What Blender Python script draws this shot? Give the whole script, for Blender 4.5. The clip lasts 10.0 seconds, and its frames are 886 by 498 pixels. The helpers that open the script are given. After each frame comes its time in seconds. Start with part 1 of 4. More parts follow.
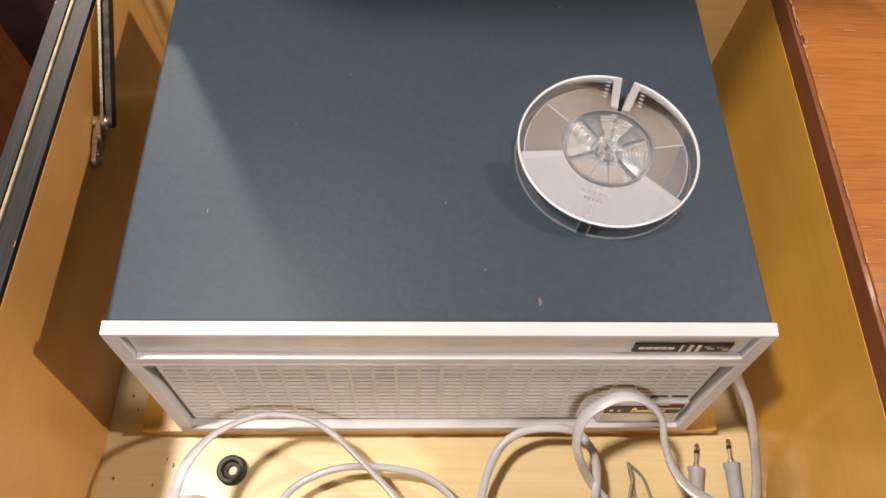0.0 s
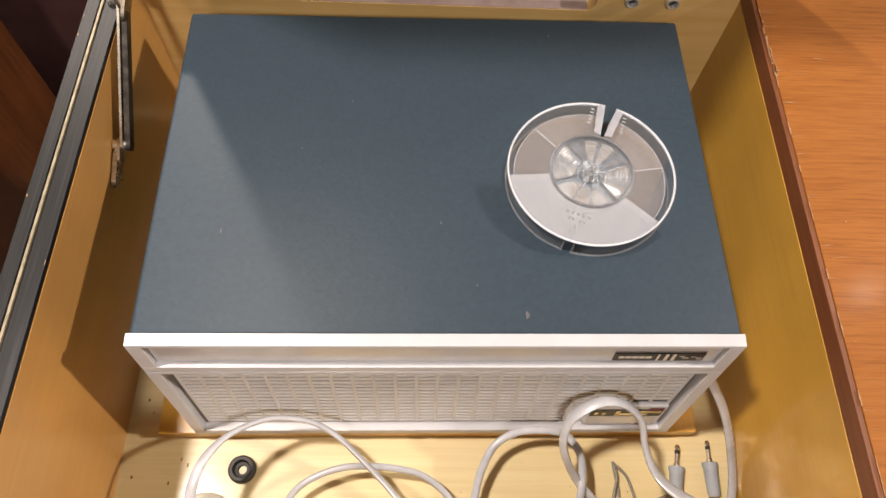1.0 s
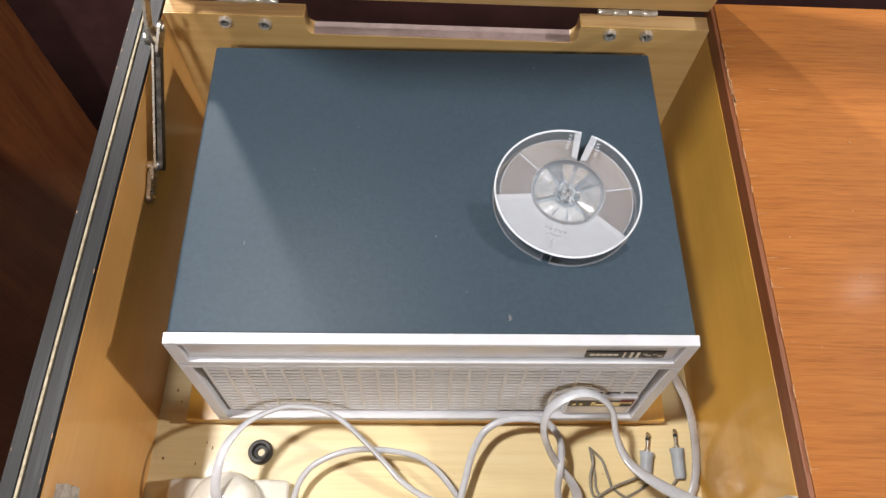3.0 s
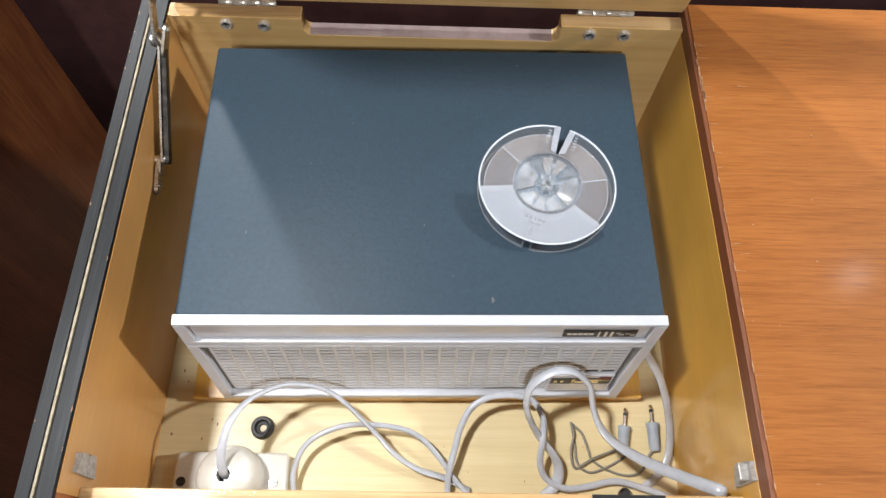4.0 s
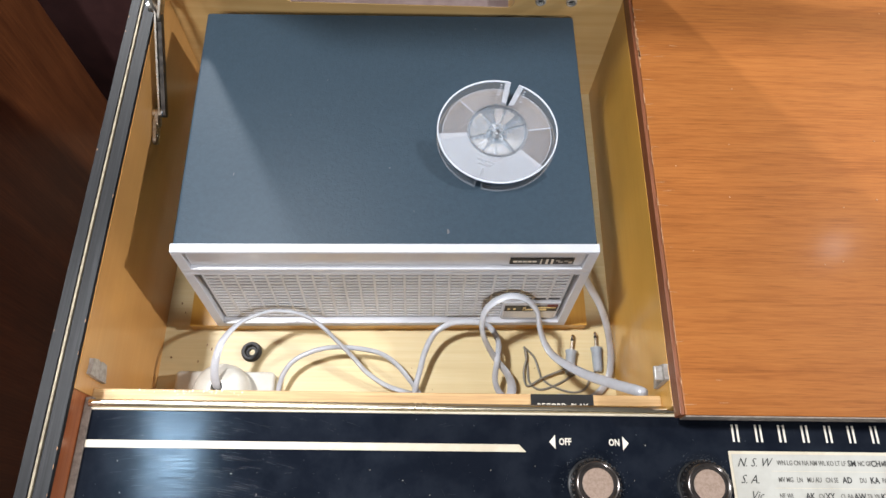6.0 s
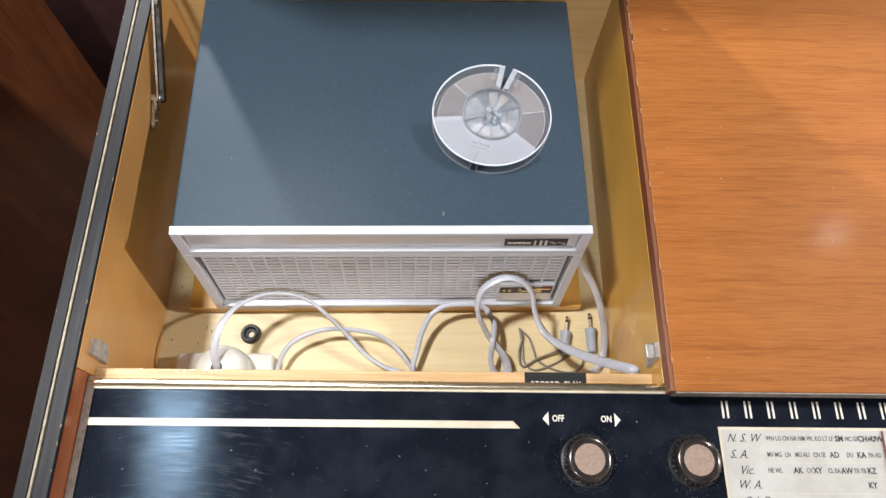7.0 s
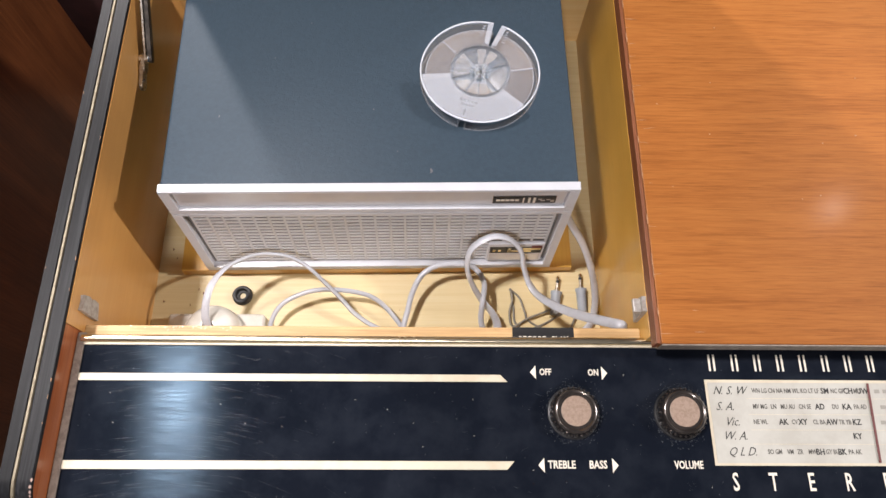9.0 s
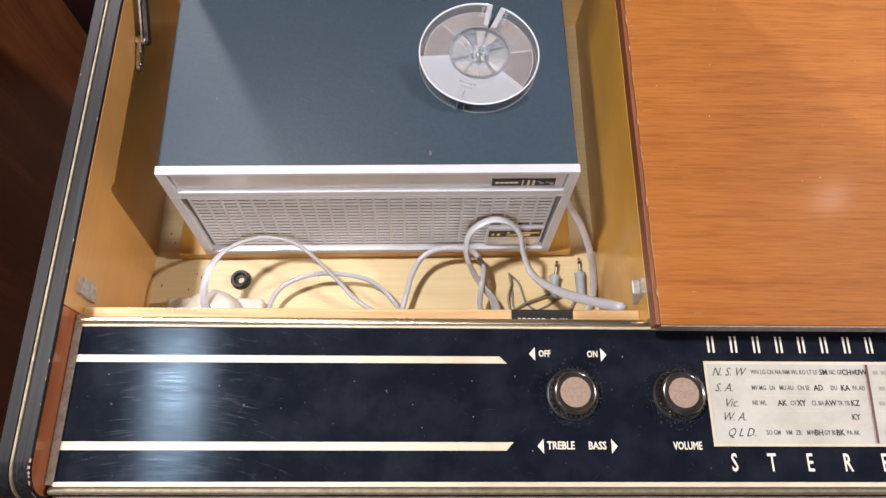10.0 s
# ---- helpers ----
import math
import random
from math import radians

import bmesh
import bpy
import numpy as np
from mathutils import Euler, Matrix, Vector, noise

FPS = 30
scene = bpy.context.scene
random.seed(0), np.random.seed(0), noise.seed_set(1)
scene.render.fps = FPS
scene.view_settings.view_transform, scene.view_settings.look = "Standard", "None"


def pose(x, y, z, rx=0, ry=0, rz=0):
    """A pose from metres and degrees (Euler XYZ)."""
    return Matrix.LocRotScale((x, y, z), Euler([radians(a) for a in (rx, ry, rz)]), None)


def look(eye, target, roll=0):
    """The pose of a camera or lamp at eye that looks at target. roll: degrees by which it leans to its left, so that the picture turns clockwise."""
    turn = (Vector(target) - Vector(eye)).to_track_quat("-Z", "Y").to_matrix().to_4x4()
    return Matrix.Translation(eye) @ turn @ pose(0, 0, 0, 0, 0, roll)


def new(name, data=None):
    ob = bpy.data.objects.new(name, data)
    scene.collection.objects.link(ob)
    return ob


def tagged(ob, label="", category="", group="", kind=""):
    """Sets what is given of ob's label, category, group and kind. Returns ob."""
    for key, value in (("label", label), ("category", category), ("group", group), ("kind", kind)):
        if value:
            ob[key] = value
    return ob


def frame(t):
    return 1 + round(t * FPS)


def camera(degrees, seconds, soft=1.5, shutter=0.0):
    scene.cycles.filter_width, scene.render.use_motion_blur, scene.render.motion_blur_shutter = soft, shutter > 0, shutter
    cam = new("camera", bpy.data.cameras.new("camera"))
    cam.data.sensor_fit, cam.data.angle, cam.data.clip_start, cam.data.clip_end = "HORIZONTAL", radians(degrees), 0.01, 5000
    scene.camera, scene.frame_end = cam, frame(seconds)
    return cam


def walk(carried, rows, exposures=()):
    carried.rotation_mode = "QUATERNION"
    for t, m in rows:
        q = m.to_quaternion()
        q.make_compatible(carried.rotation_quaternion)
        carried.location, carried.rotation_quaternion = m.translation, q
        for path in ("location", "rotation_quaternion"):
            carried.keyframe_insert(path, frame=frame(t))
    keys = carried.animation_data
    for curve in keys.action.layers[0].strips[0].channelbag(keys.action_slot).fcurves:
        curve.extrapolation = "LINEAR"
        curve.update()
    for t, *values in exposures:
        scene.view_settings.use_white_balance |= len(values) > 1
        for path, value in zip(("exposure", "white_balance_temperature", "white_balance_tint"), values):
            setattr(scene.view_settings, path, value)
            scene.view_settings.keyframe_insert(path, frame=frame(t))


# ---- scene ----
cam = camera(64.6, 10.0)
PATH = [
    (0, (-0.013, -0.118, 0.436), (0.052, 0.779, -1.35), 5.1),
    (0.5, (-0.01, -0.121, 0.457), (0.052, 0.771, -1.333), 5.0),
    (1, (-0.011, -0.122, 0.467), (0.051, 0.77, -1.322), 4.9),
    (1.5, (-0.012, -0.125, 0.479), (0.044, 0.763, -1.312), 4.7),
    (2, (-0.013, -0.131, 0.492), (0.038, 0.758, -1.299), 4.5),
    (2.5, (-0.009, -0.135, 0.507), (0.038, 0.75, -1.286), 4.3),
    (4, (0.002, -0.154, 0.552), (0.047, 0.698, -1.257), 4.0),
    (4.5, (0.009, -0.169, 0.563), (0.055, 0.671, -1.251), 4.0),
    (5, (0.011, -0.174, 0.567), (0.057, 0.657, -1.252), 4.0),
    (5.5, (0.022, -0.197, 0.591), (0.07, 0.619, -1.235), 4.2),
    (7, (0.033, -0.222, 0.608), (0.081, 0.554, -1.235), 4.1),
    (7.5, (0.035, -0.23, 0.607), (0.087, 0.536, -1.24), 4.5),
    (8, (0.038, -0.235, 0.605), (0.09, 0.516, -1.248), 4.4),
    (8.5, (0.043, -0.237, 0.604), (0.088, 0.499, -1.255), 3.9),
    (9, (0.044, -0.239, 0.602), (0.086, 0.486, -1.261), 3.6),
    (9.5, (0.043, -0.242, 0.601), (0.085, 0.47, -1.268), 3.7),
    (10, (0.043, -0.246, 0.598), (0.092, 0.46, -1.272), 4.2),
]
walk(cam, [(t, look(eye, target, roll)) for t, eye, target, roll in PATH],
     exposures=[(0, 0.0, 7700, 17), (1.5, 0.02, 7350, 14), (2.7, 0.05, 6800, 11), (4, 0.1, 6150, 8), (6, 0.1, 6100, 9), (8, 0.07, 6350, 13), (10, 0.04, 6550, 16)])

# ---- light: ceiling downlights of the room, as their shadows tell; the front one added ----
world = bpy.data.worlds.new("world")
scene.world = world
world.use_nodes = True
world.node_tree.nodes["Background"].inputs[0].default_value = (0.9, 0.93, 1.0, 1)
world.node_tree.nodes["Background"].inputs[1].default_value = 0.05


def lamp(name, place, target, watts, size, colour=(1.0, 0.965, 0.935)):
    data = bpy.data.lights.new(name, "AREA")
    data.shape, data.size, data.energy, data.color = "DISK", size, watts, colour
    ob = new(name, data)
    ob.matrix_world = look(place, target)
    return ob


lamp("downlight_above", (-0.79, 0.14, 2.02), (-0.4, 0.1, 0), 51, 0.18)
lamp("downlight_behind", (-1.33, 2.0, 2.02), (-0.6, 0.9, 0), 62, 0.15)
lamp("downlight_side", (2.70, 0.02, 2.02), (0.8, 0.0, 0), 66, 0.12)
# unseen lamp added to light the recorder's front and the back panel
lamp("downlight_front", (-0.25, -1.75, 2.02), (-0.1, -0.8, 0), 33, 0.25)
lamp("downlight_far", (1.55, 0.85, 2.02), (0.9, 0.5, 0), 6, 0.07)


# ---- materials ----
def material(name, colour, rough=0.5, metal=0.0, coat=0.0, spec=0.5):
    m = bpy.data.materials.new(name)
    m.use_nodes = True
    b = m.node_tree.nodes["Principled BSDF"]
    b.inputs["Base Color"].default_value = (*colour, 1)
    b.inputs["Roughness"].default_value = rough
    b.inputs["Metallic"].default_value = metal
    b.inputs["Coat Weight"].default_value = coat
    b.inputs["Coat Roughness"].default_value = 0.12
    b.inputs["Specular IOR Level"].default_value = spec
    return m


def node(m, kind, **values):
    n = m.node_tree.nodes.new(kind)
    for key, value in values.items():
        n.inputs[key].default_value = value
    return n


def link(m, a, out, b, into):
    m.node_tree.links.new(a.outputs[out], b.inputs[into])


def shader(m):
    return m.node_tree.nodes["Principled BSDF"]


def mapped(m, scale, turn=(0, 0, 0)):
    c = node(m, "ShaderNodeTexCoord")
    p = node(m, "ShaderNodeMapping", Scale=scale, Rotation=turn)
    link(m, c, "Object", p, "Vector")
    return p


def ramp(m, stops):
    r = m.node_tree.nodes.new("ShaderNodeValToRGB")
    while len(r.color_ramp.elements) < len(stops):
        r.color_ramp.elements.new(0.5)
    for e, (at, c) in zip(r.color_ramp.elements, stops):
        e.position, e.color = at, (*c, 1)
    return r


def bump(m, source, out, strength, distance):
    b = node(m, "ShaderNodeBump", Strength=strength, Distance=distance)
    link(m, source, out, b, "Height")
    link(m, b, "Normal", shader(m), "Normal")
    return b


def mix(m, how, fac, a, a_out, b, b_out):
    x = m.node_tree.nodes.new("ShaderNodeMix")
    x.data_type, x.blend_type = "RGBA", how
    x.inputs[0].default_value = fac
    m.node_tree.links.new(a.outputs[a_out], x.inputs[6])
    m.node_tree.links.new(b.outputs[b_out], x.inputs[7])
    return x


def grain(name, dark, mid, light, along, rough, coat, fine=1.0, depth=0.0003, blotch=0.25, run=12.0, band=0.38, pores=0.0):
    """Wood: fine lines along an axis, broader bands, and soft blotches."""
    m = material(name, mid, rough, coat=coat)
    s = [420.0 * fine] * 3
    s["xyz".index(along)] = run * fine
    p = mapped(m, s)
    lines = node(m, "ShaderNodeTexNoise", Scale=1.0, Detail=6.0, Roughness=0.62, Distortion=0.25)
    link(m, p, "Vector", lines, "Vector")
    s2 = [34.0 * fine] * 3
    s2["xyz".index(along)] = 1.6 * fine
    p2 = mapped(m, s2)
    bands = node(m, "ShaderNodeTexNoise", Scale=1.0, Detail=3.0, Roughness=0.5, Distortion=0.5)
    link(m, p2, "Vector", bands, "Vector")
    mean = node(m, "ShaderNodeMath")
    mean.operation = "MULTIPLY_ADD"
    link(m, lines, "Fac", mean, 0)
    mean.inputs[1].default_value = 1.0 - band
    half = node(m, "ShaderNodeMath")
    half.operation = "MULTIPLY"
    link(m, bands, "Fac", half, 0)
    half.inputs[1].default_value = band
    link(m, half, 0, mean, 2)
    r = ramp(m, [(0.33, dark), (0.5, mid), (0.66, light)])
    link(m, mean, 0, r, "Fac")
    p3 = mapped(m, (9, 9, 9))
    spots = node(m, "ShaderNodeTexNoise", Scale=1.0, Detail=3.0)
    link(m, p3, "Vector", spots, "Vector")
    r3 = ramp(m, [(0.3, (1 - blotch,) * 3), (0.7, (1, 1, 1))])
    link(m, spots, "Fac", r3, "Fac")
    x = mix(m, "MULTIPLY", 1.0, r, "Color", r3, "Color")
    if pores:
        s4 = [1500.0] * 3
        s4["xyz".index(along)] = 50.0
        p4 = mapped(m, s4)
        dashes = node(m, "ShaderNodeTexNoise", Scale=1.0, Detail=2.0)
        link(m, p4, "Vector", dashes, "Vector")
        r4 = ramp(m, [(0.54, (1, 1, 1)), (0.72, (1 - pores,) * 3)])
        link(m, dashes, "Fac", r4, "Fac")
        x = mix(m, "MULTIPLY", 1.0, x, 2, r4, "Color")
    m.node_tree.links.new(x.outputs[2], shader(m).inputs["Base Color"])
    bump(m, lines, "Fac", 0.35, depth)
    return m


def worn(name, colour, other, scale, rough, metal=0.0, lo=0.42, hi=0.62, relief=0.0, coat=0.0):
    """A plain surface with irregular wear in a second colour and uneven gloss."""
    m = material(name, colour, rough, metal, coat)
    p = mapped(m, (scale,) * 3)
    n = node(m, "ShaderNodeTexNoise", Scale=1.0, Detail=7.0, Roughness=0.65)
    link(m, p, "Vector", n, "Vector")
    r = ramp(m, [(lo, colour), (hi, other)])
    link(m, n, "Fac", r, "Fac")
    link(m, r, "Color", shader(m), "Base Color")
    g = node(m, "ShaderNodeMapRange")
    link(m, n, "Fac", g, "Value")
    g.inputs["To Min"].default_value, g.inputs["To Max"].default_value = max(0.03, rough - 0.08), rough + 0.1
    link(m, g, "Result", shader(m), "Roughness")
    if relief:
        bump(m, n, "Fac", 0.4, relief)
    return m


LID_WOOD = grain("teak_veneer", (0.240, 0.080, 0.019), (0.328, 0.117, 0.028), (0.372, 0.140, 0.035), "x", 0.42, 0.02, fine=1.5, blotch=0.16, run=20.0, band=0.34, pores=0.22)
b = shader(LID_WOOD)
b.inputs["Specular IOR Level"].default_value = 0.19
b.inputs["Anisotropic"].default_value = 0.7
b.inputs["Anisotropic Rotation"].default_value = 0.25
tan = node(LID_WOOD, "ShaderNodeTangent")
tan.direction_type, tan.axis = "RADIAL", "Y"
link(LID_WOOD, tan, "Tangent", b, "Tangent")
EDGE_WOOD = grain("red_stained_wood", (0.16, 0.050, 0.018), (0.21, 0.068, 0.025), (0.26, 0.09, 0.036), "y", 0.5, 0.08)
INNER_WOOD = grain("red_inner_veneer", (0.26, 0.065, 0.02), (0.36, 0.10, 0.03), (0.45, 0.15, 0.05), "y", 0.35, 0.3)
# brighter plywood copy: front light on back and raised lid is in its colour
PLY_LIT = grain("brightened_varnished_plywood", (0.74, 0.46, 0.175), (0.81, 0.535, 0.22), (0.85, 0.60, 0.275), "x", 0.33, 0.35, fine=0.6, blotch=0.2)
PLY_GOLD = grain("golden_varnished_plywood", (0.64, 0.335, 0.058), (0.68, 0.37, 0.068), (0.71, 0.40, 0.082), "y", 0.33, 0.35, fine=1.0, blotch=0.34)
PLY = grain("varnished_plywood", (0.625, 0.318, 0.095), (0.655, 0.340, 0.104), (0.68, 0.360, 0.115), "y", 0.33, 0.35, fine=1.0, blotch=0.28)
PLY_PALE = grain("pale_plywood", (0.65, 0.51, 0.265), (0.715, 0.58, 0.32), (0.76, 0.64, 0.39), "x", 0.42, 0.15, fine=0.6, blotch=0.18)
PLY_EDGE = grain("plywood_edge", (0.42, 0.24, 0.10), (0.60, 0.38, 0.17), (0.72, 0.50, 0.26), "x", 0.55, 0.1, fine=1.6)
DARK_WOOD = grain("dark_walnut_veneer", (0.080, 0.024, 0.0075), (0.140, 0.045, 0.014), (0.215, 0.075, 0.023), "z", 0.35, 0.3, fine=1.1, blotch=0.35)
MAROON = worn("maroon_board", (0.045, 0.014, 0.014), (0.06, 0.02, 0.019), 30, 0.7)
BLACK_EDGE = grain("black_edge_band", (0.0035, 0.0037, 0.0045), (0.0085, 0.0090, 0.0105), (0.026, 0.027, 0.030), "y", 0.42, 0.0, fine=1.6, run=9.0)
GOLD = worn("gold_trim", (0.72, 0.64, 0.48), (0.60, 0.52, 0.37), 30, 0.24, 1.0, lo=0.5, hi=0.75)
CATCH = worn("dull_grey_metal", (0.46, 0.44, 0.42), (0.32, 0.29, 0.26), 250, 0.45, 0.25)
SILVER = worn("silver_trim", (0.62, 0.59, 0.55), (0.48, 0.45, 0.41), 160, 0.38, 0.6)
CHAMPAGNE = worn("dulled_gold_trim", (0.215, 0.185, 0.13), (0.15, 0.125, 0.085), 160, 0.5, 0.55)
TAUPE = worn("dull_taupe_metal", (0.30, 0.255, 0.215), (0.20, 0.165, 0.14), 220, 0.45, 0.3)
NICKEL = worn("nickel_ring", (0.82, 0.80, 0.76), (0.62, 0.58, 0.52), 300, 0.18, 0.65)
PINK = worn("faded_pink_paint", (0.42, 0.32, 0.31), (0.34, 0.25, 0.24), 60, 0.7)
CHROME = material("chrome", (0.80, 0.79, 0.77), 0.24, 1.0)
STEEL = worn("aged_nickel", (0.62, 0.58, 0.52), (0.34, 0.29, 0.23), 220, 0.28, 1.0)
# near-black steel, holds the shaded face of the stay as colour
DARK_STEEL = worn("darkened_steel", (0.022, 0.019, 0.017), (0.06, 0.05, 0.042), 160, 0.35, 0.6)
VINYL = material("blue_grey_leatherette", (0.040, 0.058, 0.075), 0.52, spec=0.30)
WHITE = worn("white_plastic", (0.52, 0.53, 0.57), (0.48, 0.49, 0.53), 25, 0.3)
SATIN = worn("satin_aluminium", (0.62, 0.62, 0.645), (0.57, 0.56, 0.575), 18, 0.2, 0.25)
# backing darkened so that its colour carries the shade between the slats
GRILLE_BACK = worn("grille_backing", (0.10, 0.10, 0.105), (0.15, 0.145, 0.14), 40, 0.7)
GRILLE_GREY = worn("grille_mullion", (0.58, 0.585, 0.61), (0.52, 0.52, 0.53), 40, 0.4)
# lighter copy of the white plastic, the louvres' light put into its colour
WHITE_LIT = worn("lit_white_plastic", (0.63, 0.64, 0.68), (0.58, 0.59, 0.62), 25, 0.32)
FLAKE = worn("flaked_varnish", (0.68, 0.55, 0.36), (0.42, 0.28, 0.14), 500, 0.3)
WORN_EDGE = worn("worn_pinkish_primer", (0.36, 0.25, 0.21), (0.24, 0.15, 0.12), 400, 0.7)
PALE_WOOD = worn("bare_chipped_wood", (0.42, 0.24, 0.13), (0.30, 0.14, 0.06), 300, 0.7)
CABLE = worn("grey_cable_sheath", (0.47, 0.485, 0.525), (0.41, 0.42, 0.455), 60, 0.25)
THIN_LEAD = worn("grey_braided_lead", (0.24, 0.22, 0.18), (0.14, 0.125, 0.10), 900, 0.55)
PLUG_GREY = worn("grey_plug_plastic", (0.36, 0.40, 0.45), (0.31, 0.34, 0.38), 80, 0.4)
IVORY = worn("ivory_plastic", (0.64, 0.625, 0.57), (0.58, 0.555, 0.49), 40, 0.25)
RUBBER = worn("black_rubber", (0.014, 0.014, 0.015), (0.030, 0.030, 0.031), 200, 0.55)
BLACK = worn("black_plastic", (0.012, 0.012, 0.013), (0.03, 0.03, 0.03), 200, 0.3)
CREAM = worn("cream_print", (0.54, 0.485, 0.375), (0.48, 0.42, 0.31), 60, 0.4)
CREAM_TEXT = material("cream_lettering", (0.68, 0.63, 0.54), 0.5)
DIAL = worn("dial_paper", (0.42, 0.415, 0.375), (0.36, 0.35, 0.31), 30, 0.5)
INK = material("black_ink", (0.02, 0.02, 0.02), 0.6)
REEL_INK = material("reel_print", (0.22, 0.23, 0.25), 0.6)
GREY_INK = material("grey_ink", (0.25, 0.24, 0.21), 0.6)
FAINT_INK = material("faint_ink", (0.10, 0.095, 0.085), 0.6)
RED = material("red_enamel", (0.10, 0.014, 0.013), 0.5)
BEIGE = worn("beige_knob_insert", (0.27, 0.195, 0.150), (0.21, 0.145, 0.105), 500, 0.5)
KNOB = worn("smoked_chrome", (0.16, 0.14, 0.13), (0.09, 0.08, 0.075), 90, 0.18, 0.85)
ROOM = worn("room_paint", (0.20, 0.20, 0.205), (0.17, 0.17, 0.175), 2, 0.8)
CARPET = worn("brown_carpet", (0.07, 0.045, 0.03), (0.10, 0.07, 0.05), 60, 0.95)
GRILLE_CLOTH = worn("grey_grille_cloth", (0.42, 0.40, 0.38), (0.20, 0.19, 0.18), 900, 0.7, relief=0.0004)
# scratches with the light they catch painted in as a paler colour
SCRATCH_GLINT = material("scratch_glint", (0.045, 0.055, 0.068), 0.4)
DUST = material("settled_dust", (0.075, 0.085, 0.095), 0.8)
TAPE = material("black_label_tape", (0.015, 0.015, 0.016), 0.35)

# black lacquered glass with fine circular scratches
PANEL = worn("black_glossy_panel", (0.006, 0.0078, 0.0125), (0.0105, 0.0130, 0.0190), 35, 0.18)

b = shader(PANEL)
b.inputs["Anisotropic"].default_value = 0.93
b.inputs["Anisotropic Rotation"].default_value = 0.25
b.inputs["Specular IOR Level"].default_value = 0.35
tan = node(PANEL, "ShaderNodeTangent")
tan.direction_type, tan.axis = "RADIAL", "Y"
link(PANEL, tan, "Tangent", b, "Tangent")
p = mapped(PANEL, (1, 1, 0))
away = node(PANEL, "ShaderNodeVectorMath")
away.operation = "DISTANCE"
away.inputs[1].default_value = (-0.135, -0.42, 0)
link(PANEL, p, "Vector", away, 0)
wide = node(PANEL, "ShaderNodeMath")
wide.operation = "MULTIPLY"
wide.inputs[1].default_value = 2300.0
link(PANEL, away, "Value", wide, 0)
split = node(PANEL, "ShaderNodeSeparateXYZ")
link(PANEL, p, "Vector", split, 0)
along = node(PANEL, "ShaderNodeMath")
along.operation = "MULTIPLY"
along.inputs[1].default_value = 34.0
link(PANEL, split, "X", along, 0)
arcs = node(PANEL, "ShaderNodeCombineXYZ")
link(PANEL, along, 0, arcs, "X")
link(PANEL, wide, 0, arcs, "Y")
scratch = node(PANEL, "ShaderNodeTexNoise", Scale=1.0, Detail=4.0, Roughness=0.7)
link(PANEL, arcs, "Vector", scratch, "Vector")
lines = ramp(PANEL, [(0.38, (0.022, 0.022, 0.022)), (0.55, (0.062, 0.062, 0.062)), (0.70, (0.17, 0.17, 0.17))])
link(PANEL, scratch, "Fac", lines, "Fac")
link(PANEL, lines, "Color", b, "Specular IOR Level")
b.inputs["Specular Tint"].default_value = (0.48, 0.74, 1.0, 1)
bump(PANEL, scratch, "Fac", 0.12, 0.00006)

shader(BLACK_EDGE).inputs["Specular IOR Level"].default_value = 0.17

# leatherette grain
p = mapped(VINYL, (900, 900, 900))
pores = node(VINYL, "ShaderNodeTexVoronoi", Scale=1.0)
link(VINYL, p, "Vector", pores, "Vector")
p = mapped(VINYL, (330, 330, 330))
folds = node(VINYL, "ShaderNodeTexNoise", Scale=1.0, Detail=5.0)
link(VINYL, p, "Vector", folds, "Vector")
both = mix(VINYL, "ADD", 0.6, folds, "Color", pores, "Color")
bump(VINYL, both, 2, 0.7, 0.00045)
r = ramp(VINYL, [(0.3, (0.0232, 0.0415, 0.0605)), (0.7, (0.0282, 0.0492, 0.0710))])
link(VINYL, folds, "Fac", r, "Fac")
link(VINYL, r, "Color", shader(VINYL), "Base Color")


def clear(name, tint, haze, rough=0.06, veil=(0.80, 0.84, 0.92)):
    """Clear moulded plastic: see-through, with gloss by Fresnel and a little haze."""
    m = bpy.data.materials.new(name)
    m.use_nodes = True
    t = m.node_tree
    t.nodes.clear()
    out = t.nodes.new("ShaderNodeOutputMaterial")
    see, white, gloss = (t.nodes.new(k) for k in ("ShaderNodeBsdfTransparent", "ShaderNodeBsdfDiffuse", "ShaderNodeBsdfGlossy"))
    see.inputs[0].default_value = (*tint, 1)
    white.inputs[0].default_value = (*veil, 1)
    gloss.inputs["Roughness"].default_value = rough
    a, b, f = t.nodes.new("ShaderNodeMixShader"), t.nodes.new("ShaderNodeMixShader"), t.nodes.new("ShaderNodeFresnel")
    a.inputs[0].default_value = haze
    f.inputs[0].default_value = 1.5
    t.links.new(see.outputs[0], a.inputs[1])
    t.links.new(white.outputs[0], a.inputs[2])
    t.links.new(f.outputs[0], b.inputs[0])
    t.links.new(a.outputs[0], b.inputs[1])
    t.links.new(gloss.outputs[0], b.inputs[2])
    t.links.new(b.outputs[0], out.inputs[0])
    return m


CLEAR = clear("clear_polystyrene", (0.985, 0.99, 0.995), 0.014, 0.04)
CLEAR_RIM = clear("clear_lower_rim", (0.98, 0.985, 0.99), 0.08, 0.04)
# clear edge whose highlights are painted in as strong white haze
EDGE_HIGHLIGHT = clear("clear_edge_highlight", (0.98, 0.98, 0.985), 0.50, 0.05)
FROSTED = clear("frosted_polystyrene", (0.95, 0.95, 0.96), 0.28, 0.25, (0.76, 0.82, 0.92))
# hazy light between the two clear flanges, put in as brown-grey tint
HAZE_TINT = clear("haze_tint", (0.95, 0.94, 0.94), 0.10, 0.10, (0.70, 0.63, 0.62))
